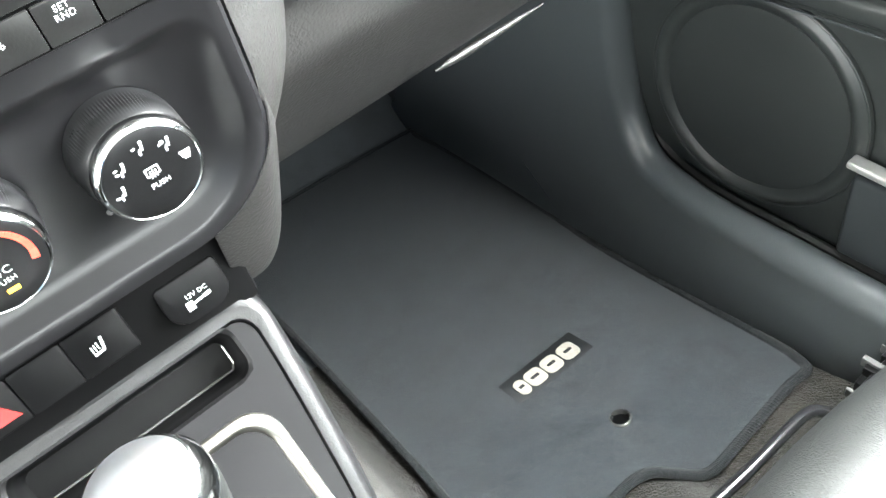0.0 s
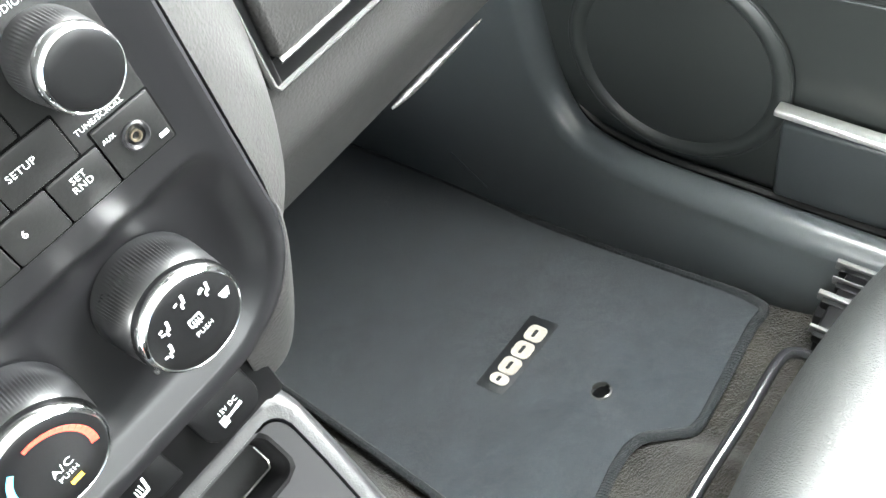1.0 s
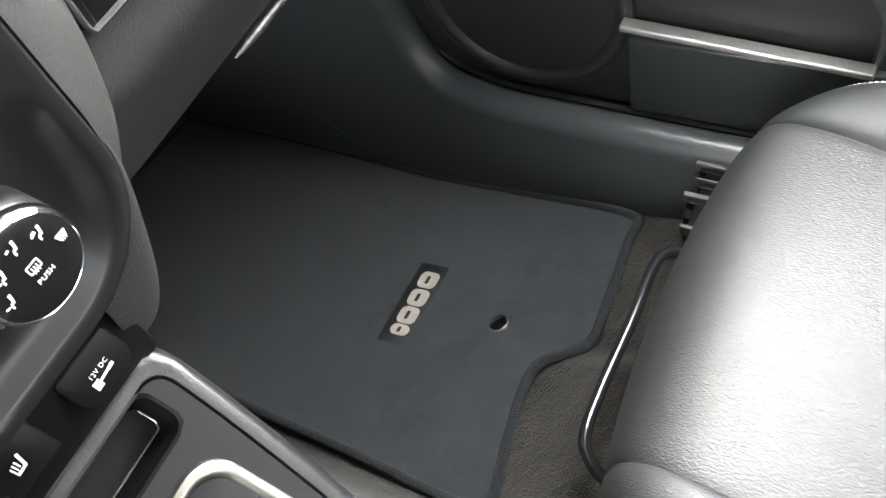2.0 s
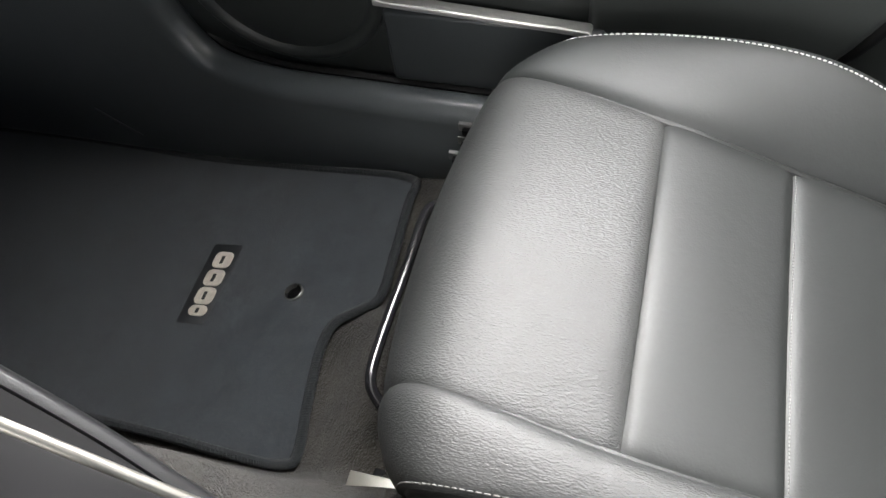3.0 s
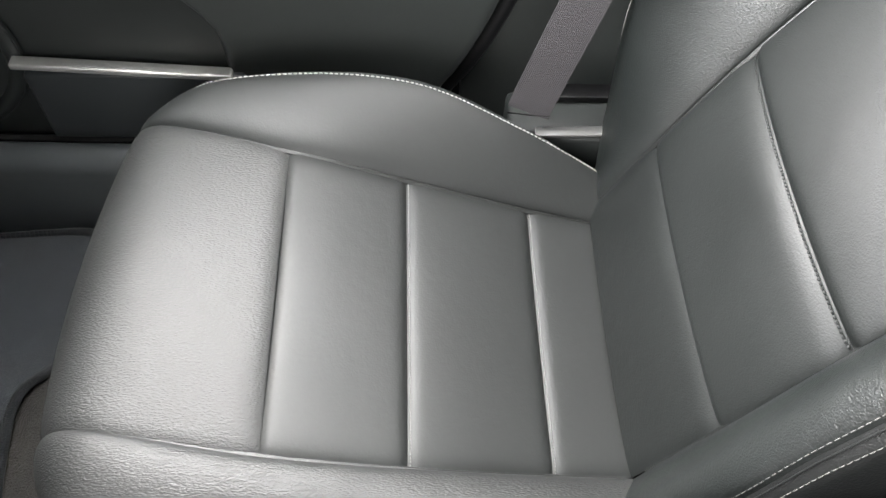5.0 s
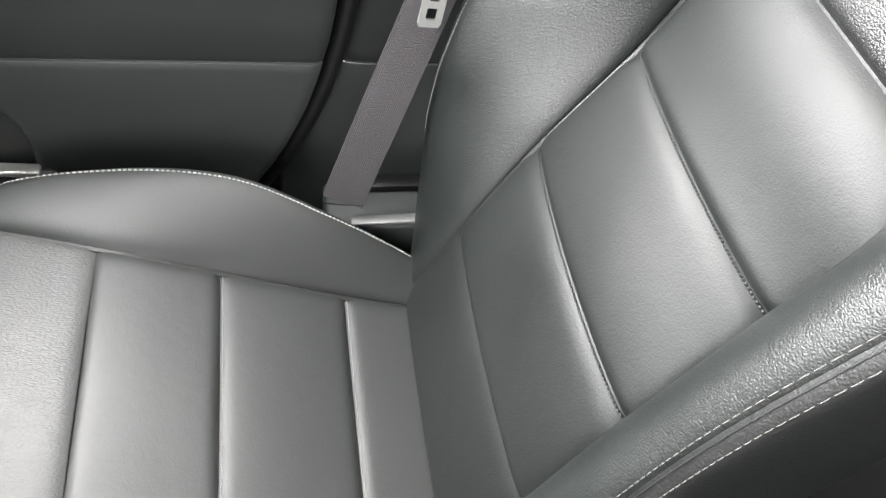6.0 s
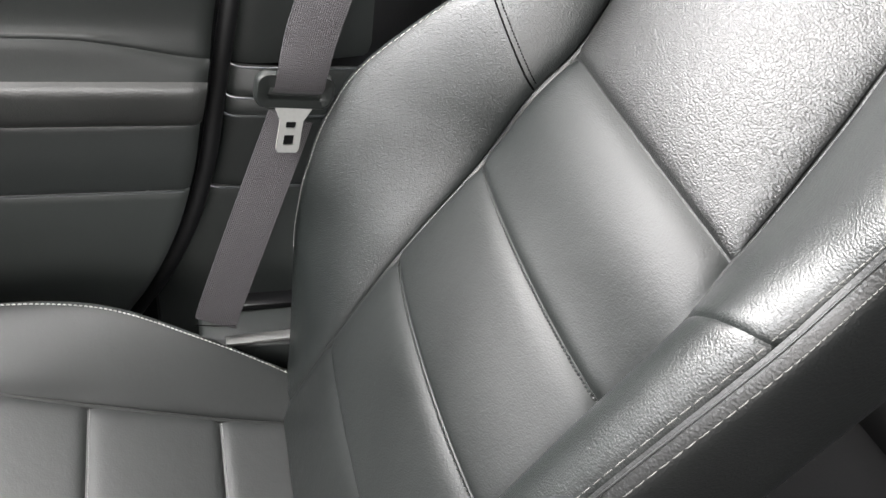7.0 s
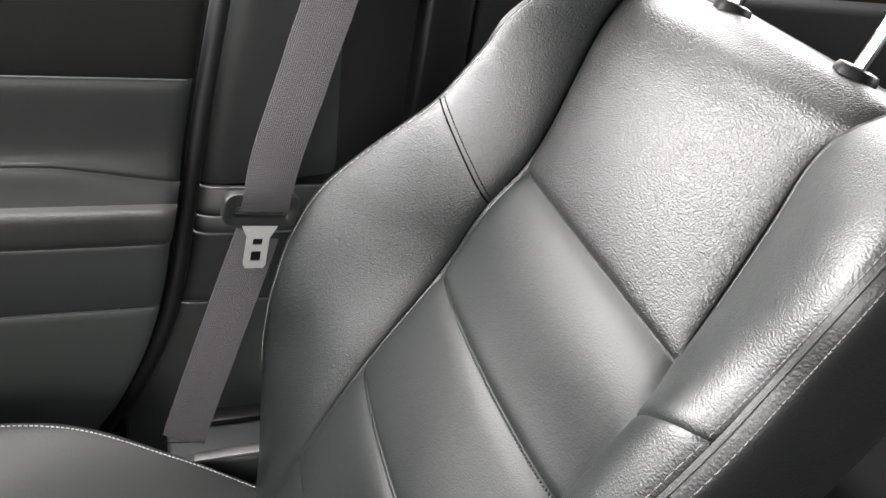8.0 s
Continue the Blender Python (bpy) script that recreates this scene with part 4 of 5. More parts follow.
def ribbon(points, width, across, thick=0.0012, n=60, wave=0.0):
    line = spline(range(len(points)), points)
    wide = spline(range(len(across)), across)
    verts, cols = [], 9
    for k in np.linspace(0, 1, n):
        c = Vector(line(k * (len(points) - 1)))
        d = (Vector(line(min(1, k + 0.01) * (len(points) - 1))) - Vector(line(max(0, k - 0.01) * (len(points) - 1)))).normalized()
        side_ = Vector(wide(k * (len(across) - 1)))
        side_ = (side_ - d * side_.dot(d)).normalized()
        up = side_.cross(d).normalized()
        for j in range(cols):
            u = j / (cols - 1) * 2 - 1
            verts.append(c + side_ * u * width / 2 + up * (thick * (1 - abs(u) ** 4) * 0.5 + wave * u * u))
        for j in range(cols):
            u = 1 - j / (cols - 1) * 2
            verts.append(c + side_ * u * width / 2 - up * (thick * (1 - abs(u) ** 4) * 0.5 - wave * u * u))
    return verts, grid_faces(n, cols * 2, True)


def weave(ob, cols=18):
    """Lays the weave along a ribbon: u across it, v in metres along it."""
    mesh = ob.data
    layer = mesh.uv_layers.new(name="weave")
    along, last_ = [0.0], None
    for k in range(len(mesh.vertices) // cols):
        p = mesh.vertices[k * cols + 4].co
        if last_ is not None:
            along.append(along[-1] + (p - last_).length)
        last_ = p.copy()
    for loop_ in mesh.loops:
        row, col = divmod(loop_.vertex_index, cols)
        layer.data[loop_.index].uv = ((col if col < 9 else 17 - col) / 8, along[row])
    return ob


weave(part("webbing", ribbon(((0.6355, -0.2365, 0.287), (0.6395, -0.243, 0.311), (0.659, -0.279, 0.42), (0.689, -0.322, 0.540)), 0.0485,
                       ((-0.22, -1, 0.02), (-0.22, -1, -0.05), (-0.20, -1, -0.06), (0.0, -1, -0.05))), WEBBING, belt))
weave(part("webbing", ribbon(((0.6833, -0.3255, 0.5716), (0.6770, -0.3275, 0.5812), (0.6775, -0.3300, 0.5982), (0.6895, -0.3400, 0.640), (0.711, -0.371, 0.735), (0.730, -0.406, 0.87), (0.758, -0.433, 1.15)), 0.052,
                       ((0.10, -1, -0.12), (0.10, -1, -0.12), (0.10, -1, -0.12), (-0.05, -1, -0.03), (-0.15, -1, 0), (-0.12, -1, 0), (-0.1, -1, 0))), WEBBING, belt))
weave(part("webbing", ribbon(((0.774, -0.348, 0.525), (0.772, -0.386, 0.70), (0.768, -0.426, 0.855), (0.766, -0.440, 1.14)), 0.0485,
                       ((0.6, -1, 0.0), (0.6, -1, 0), (0.6, -1, 0), (0.4, -1, 0))), WEBBING, belt))
part("hem", tube([(0.630, -0.260, 0.286), (0.634, -0.237, 0.284), (0.639, -0.213, 0.283)], 0.0009, 6), SMOOTH_BLACK, belt)
tong_m = Matrix(((0.100, 0.120, -0.988, 0.680), (-0.988, -0.120, -0.115, -0.319), (-0.117, 0.985, 0.107, 0.536), (0, 0, 0, 1)))
outline = round_rect(-0.041, 0.041, 0.020, 0.058, 0.012, 6)
slot = round_rect(-0.028, 0.028, 0.031, 0.042, 0.003, 6)
latch = part("latch_cover", loft([[tong_m @ Vector((u, v, w)) for u, v in o] for o, w in
             ((outline, -0.005), (outline, 0.003), ([(u * 0.96, 0.039 + (v - 0.039) * 0.92) for u, v in outline], 0.0055), ([(u * 1.06, 0.0365 + (v - 0.0365) * 1.2) for u, v in slot], 0.0055), (slot, 0.004), (slot, -0.005))]),
             DIM_PLASTIC, belt, "dark grey plastic sleeve of the belt tongue")
tongue_out = [(-0.024, 0.024), (-0.024, 0.020), (-0.0155, 0.008), (-0.0155, -0.022), (-0.0125, -0.026), (0.0125, -0.026), (0.0155, -0.022), (0.0155, 0.008), (0.024, 0.020), (0.024, 0.024)]
bm = bmesh.new()


def wires(points, hole_rows):
    loops_ = []
    for pts in (points, *hole_rows):
        vs = [bm.verts.new((u, v, 0)) for u, v in pts]
        loops_ += [bm.edges.new((vs[i], vs[(i + 1) % len(vs)])) for i in range(len(vs))]
    return loops_


holes = [round_rect(-0.007, 0.007, 0.000, 0.007, 0.002, 3), round_rect(-0.007, 0.007, -0.018, -0.007, 0.0015, 3)]
bmesh.ops.triangle_fill(bm, edges=wires(tongue_out, holes), use_beauty=True, normal=(0, 0, 1))
got = bmesh.ops.extrude_face_region(bm, geom=bm.faces[:])
for v in got["geom"]:
    if isinstance(v, bmesh.types.BMVert):
        v.co.z += 0.0026
bmesh.ops.recalc_face_normals(bm, faces=bm.faces[:])
part("tongue", placed(bm, tong_m @ Matrix.Translation((0.001, -0.003, 0.001)) @ Matrix.Diagonal((0.80, 1.10, 1, 1))), STEEL, latch, "brushed steel belt tongue", smooth=False)
part("tongue_slot_shadow", plate(holes[0], 0.001, tong_m @ Matrix.Translation((0.001, -0.003, 0.0012)) @ Matrix.Diagonal((0.80, 1.10, 1, 1))), SMOOTH_BLACK, latch)
part("tongue_slot_shadow", plate(holes[1], 0.001, tong_m @ Matrix.Translation((0.001, -0.003, 0.0012)) @ Matrix.Diagonal((0.80, 1.10, 1, 1))), SMOOTH_BLACK, latch)

cover = thing("anchor_cover", (0.66, -0.28, 0.1), "black plastic belt anchor cover with a grey edge beside the seat", "trim cover")
part("cover_body", box((0.622, -0.40, 0.10), (0.70, -0.218, 0.258), 0.008, 3), DOOR_PLASTIC, cover)
part("cover_edge", placed(box((-0.007, -0.085, -0.0025), (0.007, 0.085, 0.0025), 0.0015, 2), Matrix.Translation((0.627, -0.332, 0.2655)) @ pose(0, 0, 0, -2, 0, 0)), GREY_TRIM, cover, "pale grey moulded edge")
part("cover_ledge", placed(box((-0.012, -0.05, -0.005), (0.012, 0.05, 0.005), 0.003, 2), Matrix.Translation((0.690, -0.30, 0.263))), SMOOTH_BLACK, cover)

# ---------- dashboard ----------
dash = thing("dashboard", (0.45, 0.5, 0.6), "dark grey grained plastic dashboard above the footwell", "dashboard")
section = spline((0, 0.15, 0.26, 0.28, 0.39, 0.415, 0.46, 0.55, 0.72, 0.85, 1.0),
                 ((0.80, 0.575), (0.56, 0.563), (0.490, 0.5625), (0.479, 0.568), (0.404, 0.657), (0.395, 0.670), (0.3915, 0.690), (0.388, 0.72), (0.392, 0.81), (0.46, 0.895), (1.10, 0.90)))


def dash_face(x0, x1):
    def f(a, b):
        yz = section(b)
        x = x1 + (x0 - x1) * a
        lift = 0.010 * smooth_step((x - 0.2) / 0.5)
        return np.stack([x, yz[..., 0] + lift, yz[..., 1]], -1)
    return f


part("dash_panel", panel(dash_face(0.19, 0.80), 90, 60, 0.0, (0, 0, 0, 0)), DASH_PLASTIC, dash)
part("dash_panel", panel(dash_face(-0.70, -0.06), 90, 40, 0.0, (0, 0, 0, 0)), DASH_PLASTIC, dash)
part("dash_top", box((-0.70, 0.44, 0.84), (0.80, 1.30, 0.902), 0.02, 3), DASH_PLASTIC, dash)
glove = part("glovebox_flap", placed(box((0.0, -0.006, 0.0), (0.42, 0.008, 0.058), 0.004, 3), Matrix.Translation((0.2115, 0.386, 0.719)) @ pose(0, 0, 0, 0, 0, 1.0)), DASH_PLASTIC, dash, "grey glovebox handle flap")
part("handle_slot", placed(box((0.0, -0.001, 0.0), (0.42, 0.006, 0.0115), 0.001), Matrix.Translation((0.2085, 0.386, 0.7075)) @ pose(0, 0, 0, 0, 0, 1.0)), SMOOTH_BLACK, glove, "dark glossy handle slot")
part("slot_rim", tube([(0.2070, 0.3855, 0.79), (0.2067, 0.3852, 0.735), (0.2070, 0.385, 0.710), (0.2090, 0.385, 0.7065), (0.30, 0.3865, 0.7060), (0.63, 0.392, 0.704)], 0.0016, 8), GLOSS_RIM, glove, "bright satin rim")
part("flap_rim", tube([(0.2125, 0.3805, 0.7195), (0.30, 0.382, 0.7195), (0.63, 0.388, 0.7185)], 0.0013, 8), GLOSS_RIM, glove)
part("slot_side", box((0.2060, 0.384, 0.708), (0.2115, 0.392, 0.80), 0.001), SMOOTH_BLACK, glove)
# Length and taper follow the glint on the dashboard's rolled lower lip.
part("lower_lip", tube([(0.326 + 0.104 * k, 0.476 + 0.003 * k, 0.5655 - 0.003 * k) for k in np.linspace(0, 1, 14)],
                       [0.0010, 0.0022, 0.0030, 0.0034, 0.0035, 0.0034, 0.0032, 0.0029, 0.0026, 0.0022, 0.0018, 0.0014, 0.0010, 0.0005], 12), DASH_PLASTIC, dash, "lower lip of the dashboard, shaped to its glint")

# ---------- centre stack ----------
stack = thing("center_stack", (MID, 0.40, 0.62), "dark satin centre stack with radio and climate knobs", "centre stack")
FACE = pose(0, 0, 0, 90)  # u to the right, v up, w towards the seats


def on_face(x, y, z):
    return Matrix.Translation((x, y, z)) @ FACE


def loop_at(y, x0, x1, z0, z1, radii, n=10):
    return [(u, y, v) for u, v in round_rect(x0, x1, z0, z1, 0, n, radii)]


XL, XR = 2 * MID - 0.167, 0.167
big, mid_, small = (0.046, 0.046, 0.012, 0.012), (0.042, 0.042, 0.014, 0.014), (0.036, 0.036, 0.016, 0.016)
part("bezel", loft([loop_at(0.46, XL + 0.006, XR - 0.004, 0.650, 0.88, big), loop_at(0.356, XL, XR + 0.001, 0.650, 0.88, big), loop_at(0.349, XL + 0.0015, XR - 0.0005, 0.6515, 0.878, big),
                    loop_at(0.3455, XL + 0.004, XR - 0.003, 0.654, 0.876, big), loop_at(0.3450, XL + 0.009, XR - 0.007, 0.659, 0.742, mid_), loop_at(0.3465, XL + 0.012, XR - 0.010, 0.662, 0.739, mid_),
                    loop_at(0.351, XL + 0.017, XR - 0.015, 0.667, 0.735, small), loop_at(0.3535, XL + 0.023, XR - 0.021, 0.673, 0.730, small), loop_at(0.3545, XL + 0.032, XR - 0.030, 0.682, 0.722, (0.02,) * 4)], False, True), SATIN, stack,
     "dark satin bezel with a rounded recess")
# dash cheek beside the bezel
cheek_a = spline((0, 0.3, 0.55, 0.75, 0.9, 1), ((0.1676, 0.3495, 0.90), (0.1676, 0.3495, 0.80), (0.1680, 0.3500, 0.735), (0.1680, 0.352, 0.700), (0.164, 0.354, 0.686), (0.158, 0.358, 0.672)))
cheek_b = spline((0, 0.3, 0.55, 0.75, 0.9, 1), ((0.2105, 0.388, 0.90), (0.2105, 0.386, 0.80), (0.208, 0.3865, 0.735), (0.202, 0.386, 0.700), (0.191, 0.386, 0.676), (0.176, 0.390, 0.650)))
part("stack_cheek", panel(between(cheek_b, cheek_a, 0, 1, lambda a, s_: np.stack([0 * a, -0.006 * (1 - (2 * a - 1) ** 2), 0 * a], -1)), 50, 24, 0.0, (0, 0, 0, 0)), DASH_PLASTIC, stack, "grey grained dash cheek")
flank_in = spline(range(6), ((0.1690, 0.352, 0.705), (0.1680, 0.353, 0.688), (0.1640, 0.354, 0.674), (0.1560, 0.355, 0.662), (0.1450, 0.357, 0.655), (0.128, 0.360, 0.651)))
flank_out = spline(range(6), ((0.1880, 0.386, 0.690), (0.1780, 0.386, 0.660), (0.1690, 0.386, 0.630), (0.1600, 0.386, 0.602), (0.1480, 0.384, 0.590), (0.130, 0.382, 0.590)))
part("stack_flank", panel(between(flank_out, flank_in, 0, 5), 50, 24, 0.003, (0, 0, 0, 0)), DASH_PLASTIC, stack)
flank_far = spline(range(6), ((0.20, 0.60, 0.67), (0.19, 0.60, 0.64), (0.18, 0.60, 0.60), (0.16, 0.60, 0.57), (0.14, 0.60, 0.54), (0.12, 0.60, 0.53)))
part("stack_flank_rear", panel(between(flank_far, flank_out, 0, 5), 30, 12, 0.0, (0, 0, 0, 0)), DASH_PLASTIC, stack)

# radio
radio = part("radio", plate(round_rect(2 * MID - 0.149, 0.149, 0.750, 0.872, 0.003, 4), 0.012, on_face(0, 0.3447, 0), 0.0008), KEY_BLACK, stack, "black car radio face")


def key(x0, x1, z0, z1, parent=radio, y=0.3440):
    part("key_gap", plate(round_rect(x0 - 0.0007, x1 + 0.0007, z0 - 0.0007, z1 + 0.0007, 0.0006, 2), 0.002, on_face(0, y + 0.0006, 0)), GAP, parent)
    return part("key", plate(round_rect(x0, x1, z0, z1, 0.0006, 2), 0.003, on_face(0, y, 0), 0.0004), KEY_BLACK, parent)


for k in range(6):
    key(0.1275 - 0.0182 * (k + 1) + 0.0003, 0.1275 - 0.0182 * k - 0.0003, 0.7512, 0.7650)
key(0.0995, 0.1222, 0.7662, 0.7800)
key(0.0766, 0.0990, 0.7662, 0.7800)
key(0.0995, 0.1130, 0.7812, 0.796)
key(0.1280, 0.1483, 0.7512, 0.7690)
label_y = 0.3439
letters("key_letters", "SET\nRND", on_face(0.1180, label_y, 0.7602), 0.0031, radio, spacing=0.95)
letters("key_letters", "6", on_face(0.0975, label_y, 0.7588), 0.0034, radio)
letters("key_letters", "SETUP", on_face(0.1080, label_y, 0.7740), 0.0031, radio)
letters("key_letters", "TUNE/SCROLL", on_face(0.1330, 0.3446, 0.7715), 0.0024, radio)
letters("key_letters", "PUSH AUDIO/SELECT", on_face(0.1310, 0.3446, 0.8085), 0.0027, radio)
letters("key_letters", "AUX", on_face(0.1312, label_y, 0.7645), 0.0020, radio)
for row in ((0.1455, 0.7545, 0.0032, 0.0014, 0), (0.1052, 0.790, 0.006, 0.0016, 0), (0.1052, 0.786, 0.005, 0.0016, 0)):
    part("print_bar", bars((row,), on_face(0, label_y, 0)), PRINT, radio)
jack = part("aux_socket", lathe(((0.0046, -0.002), (0.0046, 0.0008), (0.0040, 0.0012), (0.0030, 0.0006), (0.0026, -0.001)), on_face(0.1382, 0.3440, 0.7600), 28), SATIN, radio, "round audio socket")
part("socket_contact", lathe(((0.0019, -0.001), (0.0019, 0.0008), (0.0014, 0.0008), (0.0010, -0.0008)), on_face(0.1382, 0.3440, 0.7600), 20), BRASS, jack)


def turned_knob(name, x, y, z, r, depth, parent, ribs, label):
    """A round knob with ribbed skirt, bright ring and dark face; depth is how far it stands out."""
    m = on_face(x, y, z)
    skirt = part(name, lathe(((r * 1.18, 0), (r * 1.18, depth * 0.1), (r * 1.15, depth * 0.35), (r * 1.10, depth * 0.70), (r * 1.06, depth * 0.74), (r * 0.9, depth * 0.75)), m, ribs, (0, 0.010, 0.013, 0.012, 0, 0)),
                 KNURL, parent, label)
    part("ring", lathe(((r * 1.06, depth * 0.72), (r * 1.10, depth * 0.76), (r * 1.09, depth * 0.88), (r * 1.04, depth * 0.96), (r * 0.99, depth * 0.985), (r * 0.96, depth * 0.97)), m, 64), CHROME, skirt, "bright chrome ring")
    part("face", lathe(((r * 0.975, depth * 0.93), (r * 0.97, depth * 0.975), (r * 0.93, depth * 0.99), (r * 0.6, depth), (r * 0.05, depth)), m, 64), SMOOTH_BLACK, skirt)
    return skirt, m @ Matrix.Translation((0, 0, depth + 0.0001))


turned_knob("tuning_knob", 0.1325, 0.3447, 0.7930, 0.0107, 0.0177, radio, 150, "round tuning knob with knurled edge")
mode, mode_m = turned_knob("climate_knob", 0.1145, 0.3535, 0.7060, 0.0176, 0.0265, stack, 220, "airflow knob with white symbols")
temp, temp_m = turned_knob("climate_knob", 0.0575, 0.3535, 0.7060, 0.0176, 0.0265, stack, 220, "temperature knob with red and blue arc")
fan, fan_m = turned_knob("climate_knob", 0.0005, 0.3535, 0.7060, 0.0176, 0.0265, stack, 220, "fan knob")
for k_, (knob_, m_) in enumerate(((mode, mode_m), (temp, temp_m))):
    # A small chrome tab low on the left of the ring.
    part("chrome_tab", plate(round_rect(-0.0022, 0.0022, -0.0012, 0.0012, 0.0008, 3), 0.001, knob_.matrix_world @ on_face(0.1145 - 0.057 * k_ - 0.0172, 0.3305, 0.7060 - 0.0060) @ pose(0, 0, 0, 0, 0, 20)), CHROME, knob_)


def figure(u, v, turn, extra):
    """A vent symbol of a seated shape: a dot, a bent bar and air strokes."""
    c, s__ = math.cos(radians(turn)), math.sin(radians(turn))
    out = [(0.0008, 0.0016, 0.0010, 0.0010, 0), (0.0006, 0.0002, 0.0009, 0.0018, -12), (0.0, -0.0010, 0.0015, 0.0008, 0), (-0.0008, -0.0020, 0.0007, 0.0016, 0)]
    if extra & 1:
        out += [(-0.0022, 0.0005, 0.0014, 0.0007, 15)]
    if extra & 2:
        out += [(-0.0022, -0.0012, 0.0014, 0.0007, -15)]
    return [(u + x * c - y * s__, v + x * s__ + y * c, w, h, a + turn) for x, y, w, h, a in out]


marks = figure(-0.0118, 0.0, 0, 2) + figure(-0.0082, 0.0078, 0, 3) + figure(0.0002, 0.0115, 0, 1) + figure(0.0085, 0.0082, 0, 1)
marks += [(0.0070, 0.0092, 0.0014, 0.0012, 20), (0.0125, 0.0020, 0.0040, 0.0008, 0), (0.0112, 0.0010, 0.0007, 0.0022, 12), (0.0138, 0.0010, 0.0007, 0.0022, -12)]
marks += [(0.0118 + 0.0008 * k, 0.0002, 0.0004, 0.0022, 0) for k in range(3)]
marks += [(0.0, 0.0030, 0.0046, 0.0005, 0), (0.0, 0.0000, 0.0046, 0.0005, 0), (-0.0023, 0.0015, 0.0005, 0.0030, 0), (0.0023, 0.0015, 0.0005, 0.0030, 0)]
marks += [(-0.0010 + 0.0010 * k, 0.0004, 0.0004, 0.0028, 0) for k in range(3)]
part("symbol_print", bars(marks, mode_m), PRINT, mode, "white airflow symbols")
letters("knob_letters", "PUSH", mode_m @ Matrix.Translation((0.0008, -0.0042, 0)), 0.0028, mode)
letters("knob_letters", "A/C", temp_m @ Matrix.Translation((0.001, -0.0022, 0)), 0.0042, temp)
letters("knob_letters", "PUSH", temp_m @ Matrix.Translation((0.001, -0.0060, 0)), 0.0027, temp)
arc = [(0.0128 * math.cos(radians(a)), 0.0128 * math.sin(radians(a)), 0.0019, 0.0012 + 0.0014 * (100 - a) / 120, a + 90) for a in range(-14, 98, 9)]
for row in arc:
    part("warm_tick", bars((row,), temp_m), RED, temp, "red tick of the warm scale")
arc = [(0.0128 * math.cos(radians(a)), 0.0128 * math.sin(radians(a)), 0.0019, 0.0012 + 0.0014 * (a - 80) / 120, a + 90) for a in range(134, 200, 9)]
for row in arc:
    part("cool_tick", bars((row,), temp_m), BLUE, temp, "blue tick of the cool scale")
part("indicator", bars(((0.0012, -0.0098, 0.0040, 0.0015, 0),), temp_m), AMBER, temp, "lit amber indicator")

# switch row under the bezel
part("switch_recess", box((2 * MID - 0.134, 0.374, 0.585), (0.137, 0.392, 0.66), 0.004), BLACK_MATTE, stack)
socket_m = on_face(0.1095, 0.3690, 0.6125) @ pose(0, 0, 0, -18)
socket = part("socket_cap", plate(round_rect(-0.0155, 0.0155, -0.0105, 0.013, 0.009, 8, (0.010, 0.010, 0.003, 0.003)), 0.012, socket_m, 0.0012), BLACK_MATTE, stack, "black power socket cap")
letters("socket_letters", "12V DC", socket_m @ Matrix.Translation((0.0005, 0.0022, 0)), 0.0031, socket)
part("socket_symbol", bars(((-0.0045, -0.0022, 0.0036, 0.0042, 0), (0.0005, -0.0016, 0.0070, 0.0011, 6), (0.0045, -0.0012, 0.0034, 0.0016, 6)), socket_m), PRINT, socket)
heat_m = on_face(0.066, 0.3690, 0.6200) @ pose(0, 0, 0, -18)
heat = part("seat_heat_switch", plate(round_rect(-0.0130, 0.0130, -0.011, 0.011, 0.0015, 3), 0.010, heat_m, 0.001), BLACK_MATTE, stack, "black seat heater switch")
part("heat_symbol", bars(((0.0006, 0.0006, 0.0012, 0.0062, -12), (-0.0022, -0.0026, 0.0050, 0.0012, 4), (-0.0016, 0.0006, 0.0006, 0.0034, 0), (-0.0030, 0.0002, 0.0006, 0.0034, 0), (-0.0044, -0.0002, 0.0006, 0.0034, 0)), heat_m), PRINT, heat)
blank_m = on_face(0.041, 0.3690, 0.6200) @ pose(0, 0, 0, -18)
part("blank_switch", plate(round_rect(-0.0118, 0.0118, -0.011, 0.011, 0.0015, 3), 0.010, blank_m, 0.001), BLACK_MATTE, stack)
warn_m = on_face(0.016, 0.3690, 0.6200) @ pose(0, 0, 0, -18)
warn = part("hazard_switch", plate(round_rect(-0.0128, 0.0128, -0.011, 0.011, 0.0015, 3), 0.010, warn_m, 0.001), BLACK_MATTE, stack, "hazard switch with red triangle")
part("red_triangle", plate([(-0.007, -0.006), (0.0105, -0.006), (0.002, 0.007)], 0.0006, warn_m @ Matrix.Translation((0, 0, 0.0008))), HAZARD, warn, smooth=False)

# ---------- centre console ----------
console = thing("center_console", (MID, 0.25, 0.0), "dark satin centre console with a tray and gear lever", "centre console")
TOP = pose(MID, 0.375, 0.594, 47.73)  # u to the right, v up the slope, w out of it
rim_rows = ((0.0, 0.0775), (-0.02, 0.0778), (-0.056, 0.0752), (-0.12, 0.0680), (-0.195, 0.0560), (-0.28, 0.046), (-0.36, 0.042))


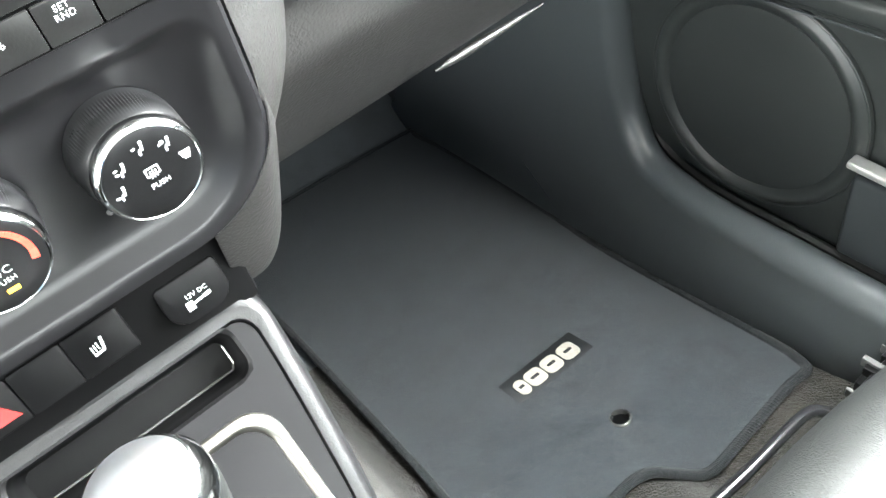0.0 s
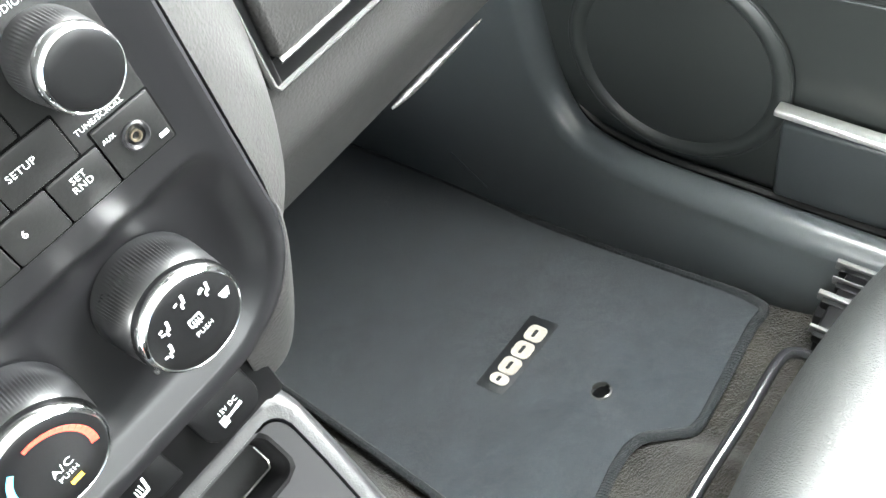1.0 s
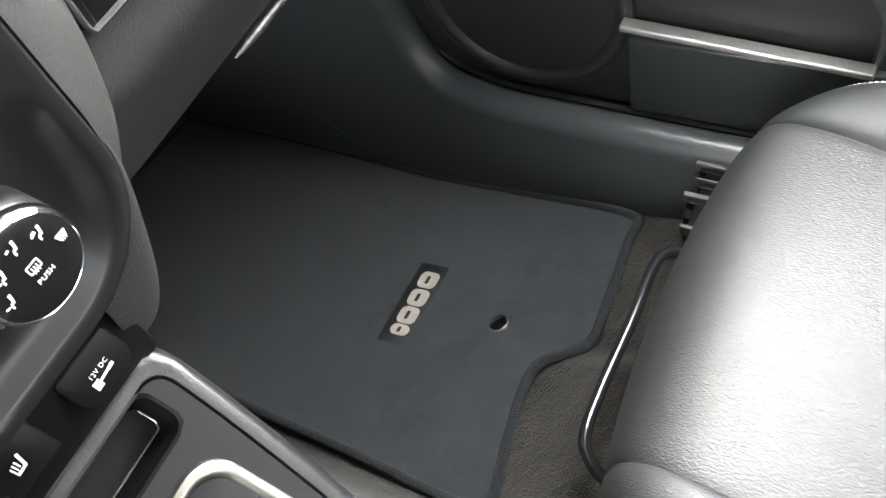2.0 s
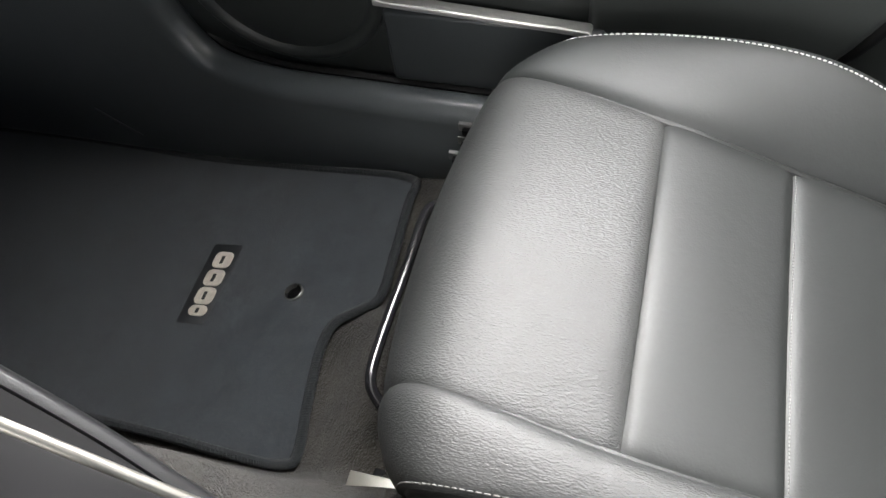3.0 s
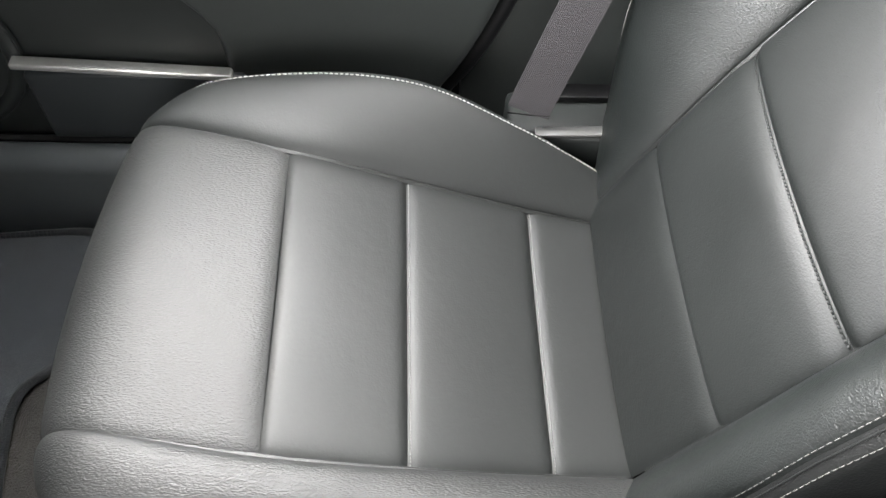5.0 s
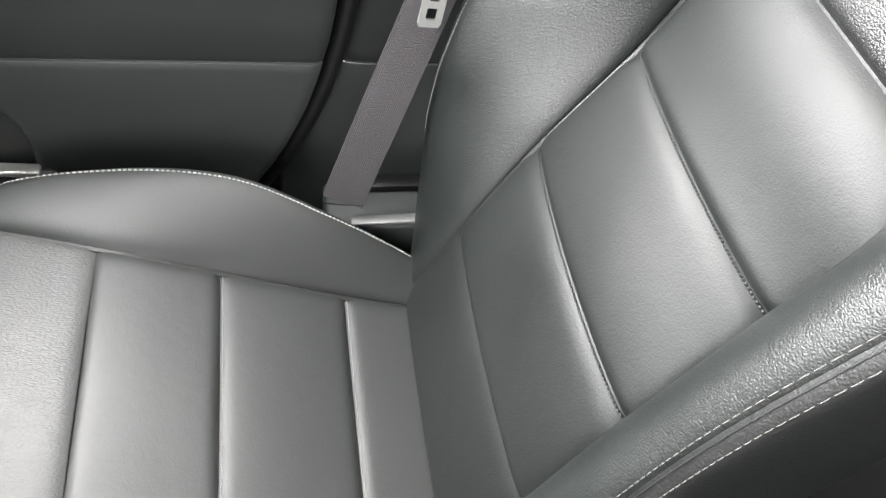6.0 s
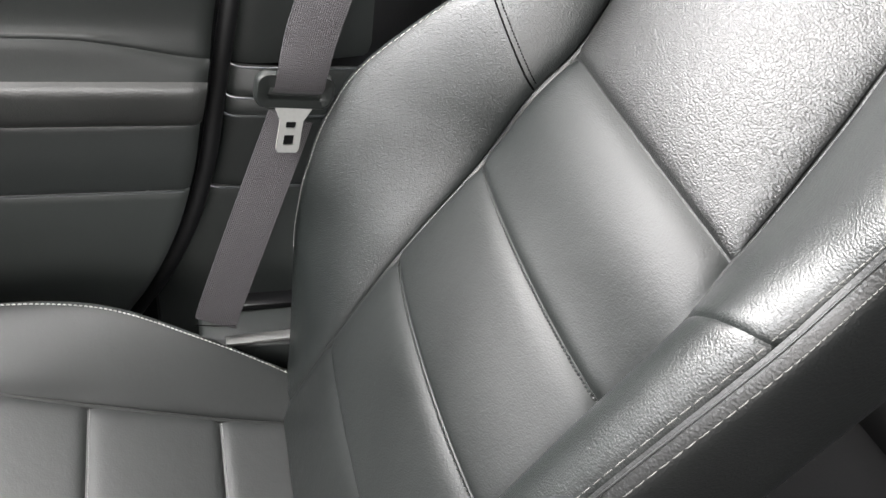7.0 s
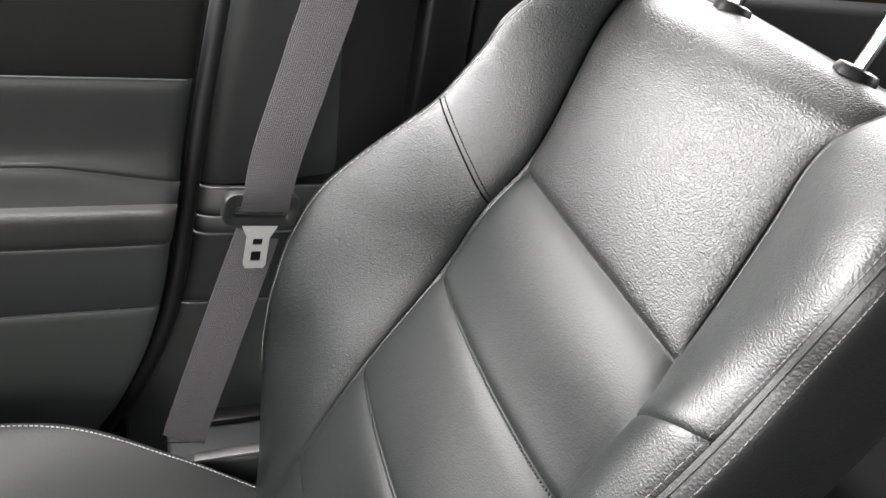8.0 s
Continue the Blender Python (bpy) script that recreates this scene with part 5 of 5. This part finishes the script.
def console_loop(inset, w, drop=0.0):
    right = [(u - inset, v if k else v - inset) for k, (v, u) in enumerate(rim_rows)]
    pts = []
    curve_ = spline(range(len(right)), right)
    for k in np.linspace(0, len(right) - 1, 40):
        pts.append(tuple(curve_(k)))
    u0, v0 = pts[0]
    cr = max(0.012 - inset * 0.3, 0.004)
    head = [(u0 - cr + cr * math.cos(radians(a)), v0 - cr + cr * math.sin(radians(a))) for a in (80, 60, 40, 20, 0)]
    body_ = [p for p in pts if p[1] < v0 - cr]
    right = head + body_
    u1, v1 = right[-1]
    right += [(u1 * (1 - k / 6), v1) for k in range(1, 6)]
    u2, v2 = right[0]
    right = [(u2 * k / 16, v2) for k in range(1, 16)] + right
    left = [(-u, v) for u, v in right[::-1]]
    return [TOP @ Vector((u, v, w)) - Vector((0, 0, drop)) for u, v in right + left]


part("console_body", loft([console_loop(-0.004, -0.012, 0.40), console_loop(-0.002, -0.010), console_loop(0.0, -0.004), console_loop(0.0015, -0.0012), console_loop(0.004, 0.0), console_loop(0.0085, -0.0004), console_loop(0.0095, -0.0040)][::-1]),
     RIM_PLASTIC, console, "grey grained console rim")
plate_loop = console_loop(0.0100, -0.0010)


def tray_loop(inset, w, r):
    raw = round_rect(-0.058 + inset, 0.058 - inset, -0.036 + inset, -0.008 - inset, r, 12)
    inv = TOP.inverted()
    c = Vector((0, -0.022))
    ang = sorted([(math.atan2(v - c.y, u / 2.2), u, v) for u, v in raw])
    keys_ = [a for a, _, _ in ang]
    out = []
    for p in plate_loop:
        q_ = inv @ p
        a = math.atan2(q_.y - c.y, q_.x / 2.2)
        i = np.searchsorted(keys_, a) % len(ang)
        j = (i - 1) % len(ang)
        a0, a1 = keys_[j], keys_[i]
        if a1 < a0:
            a1 += 2 * math.pi
            a = a if a >= a0 else a + 2 * math.pi
        k = 0 if a1 == a0 else (a - a0) / (a1 - a0)
        out.append(TOP @ Vector((ang[j][1] + (ang[i][1] - ang[j][1]) * k, ang[j][2] + (ang[i][2] - ang[j][2]) * k, w)))
    return out


part("console_plate", loft([plate_loop, tray_loop(-0.0004, -0.0010, 0.008)]), SATIN, console, "dark satin console top")


def tray_ring(inset, w, r):
    return [TOP @ Vector((u, v, w)) for u, v in round_rect(-0.058 + inset, 0.058 - inset, -0.036 + inset, -0.008 - inset, r, 12)]


part("tray", loft([tray_ring(-0.0008, -0.0012, 0.0085), tray_ring(0.0012, -0.0024, 0.008), tray_ring(0.0025, -0.008, 0.007), tray_ring(0.004, -0.022, 0.006), tray_ring(0.0055, -0.0245, 0.005)], False, True), BLACK_MATTE, console, "deep black tray")


# Thin glossy tube drawn where the tray's crease catches the light.
tray_floor = [TOP @ Vector((u, -0.0303, -0.0240)) for u in np.linspace(-0.050, 0.050, 30)]
part("tray_glint", tube(tray_floor + [TOP @ Vector((0.0522, -0.0285 + 0.014 * k, -0.0240)) for k in (0.1, 0.4, 0.8)], 0.0006, 6), GLOSS_RIM, console, "added bead for the glint on the tray floor's crease")


def bezel_loop(inset, w):
    return [TOP @ Vector((u, v, w)) for u, v in round_rect(-0.052 + inset, 0.052 - inset, -0.30, -0.047 - inset, 0.016, 10, (0.01, 0.01, 0.018 - inset * 0.5, 0.018 - inset * 0.5))]


part("gear_bezel", loft([bezel_loop(0, -0.001), bezel_loop(0.0006, 0.0022), bezel_loop(0.0024, 0.0034), bezel_loop(0.0052, 0.0030), bezel_loop(0.0068, 0.0014), bezel_loop(0.0074, 0.0002)]), SILVER, console, "satin silver gear surround")
gear_plate = part("gear_plate", loft([bezel_loop(0.0073, 0.0006), bezel_loop(0.009, 0.0008)], False, True), SATIN, console, "dark gear plate")
knob_at = Vector((0.0543, 0.2645, 0.6387))
axis = Vector((0.02, 0.05, 1.0)).normalized()
gm = Matrix.Translation(knob_at) @ axis.to_track_quat("Z", "Y").to_matrix().to_4x4()
lever = thing("gear_lever", (0.0575, 0.27, 0.50), "gear lever with a polished chrome and black knob", "gear lever")
part("stick", tube([TOP @ Vector((0.0015, -0.155, -0.01)), knob_at - axis * 0.02], 0.007, 14), SMOOTH_BLACK, lever)
knob_ = part("knob", lathe(((0.010, -0.040), (0.015, -0.030), (0.0205, -0.012), (0.0218, 0.0), (0.0214, 0.004)), gm, 48), LEATHER_SIDE, lever, "black leather knob body")
part("knob_cap", lathe(((0.0215, 0.003), (0.0220, 0.006), (0.0214, 0.011), (0.0185, 0.0155), (0.0172, 0.0163)), gm, 64), CHROME, knob_, "polished chrome band")
part("knob_top", lathe(((0.0175, 0.0160), (0.0165, 0.0172), (0.011, 0.0188), (0.002, 0.0193)), gm, 48), BALL, knob_, "polished silver knob top")
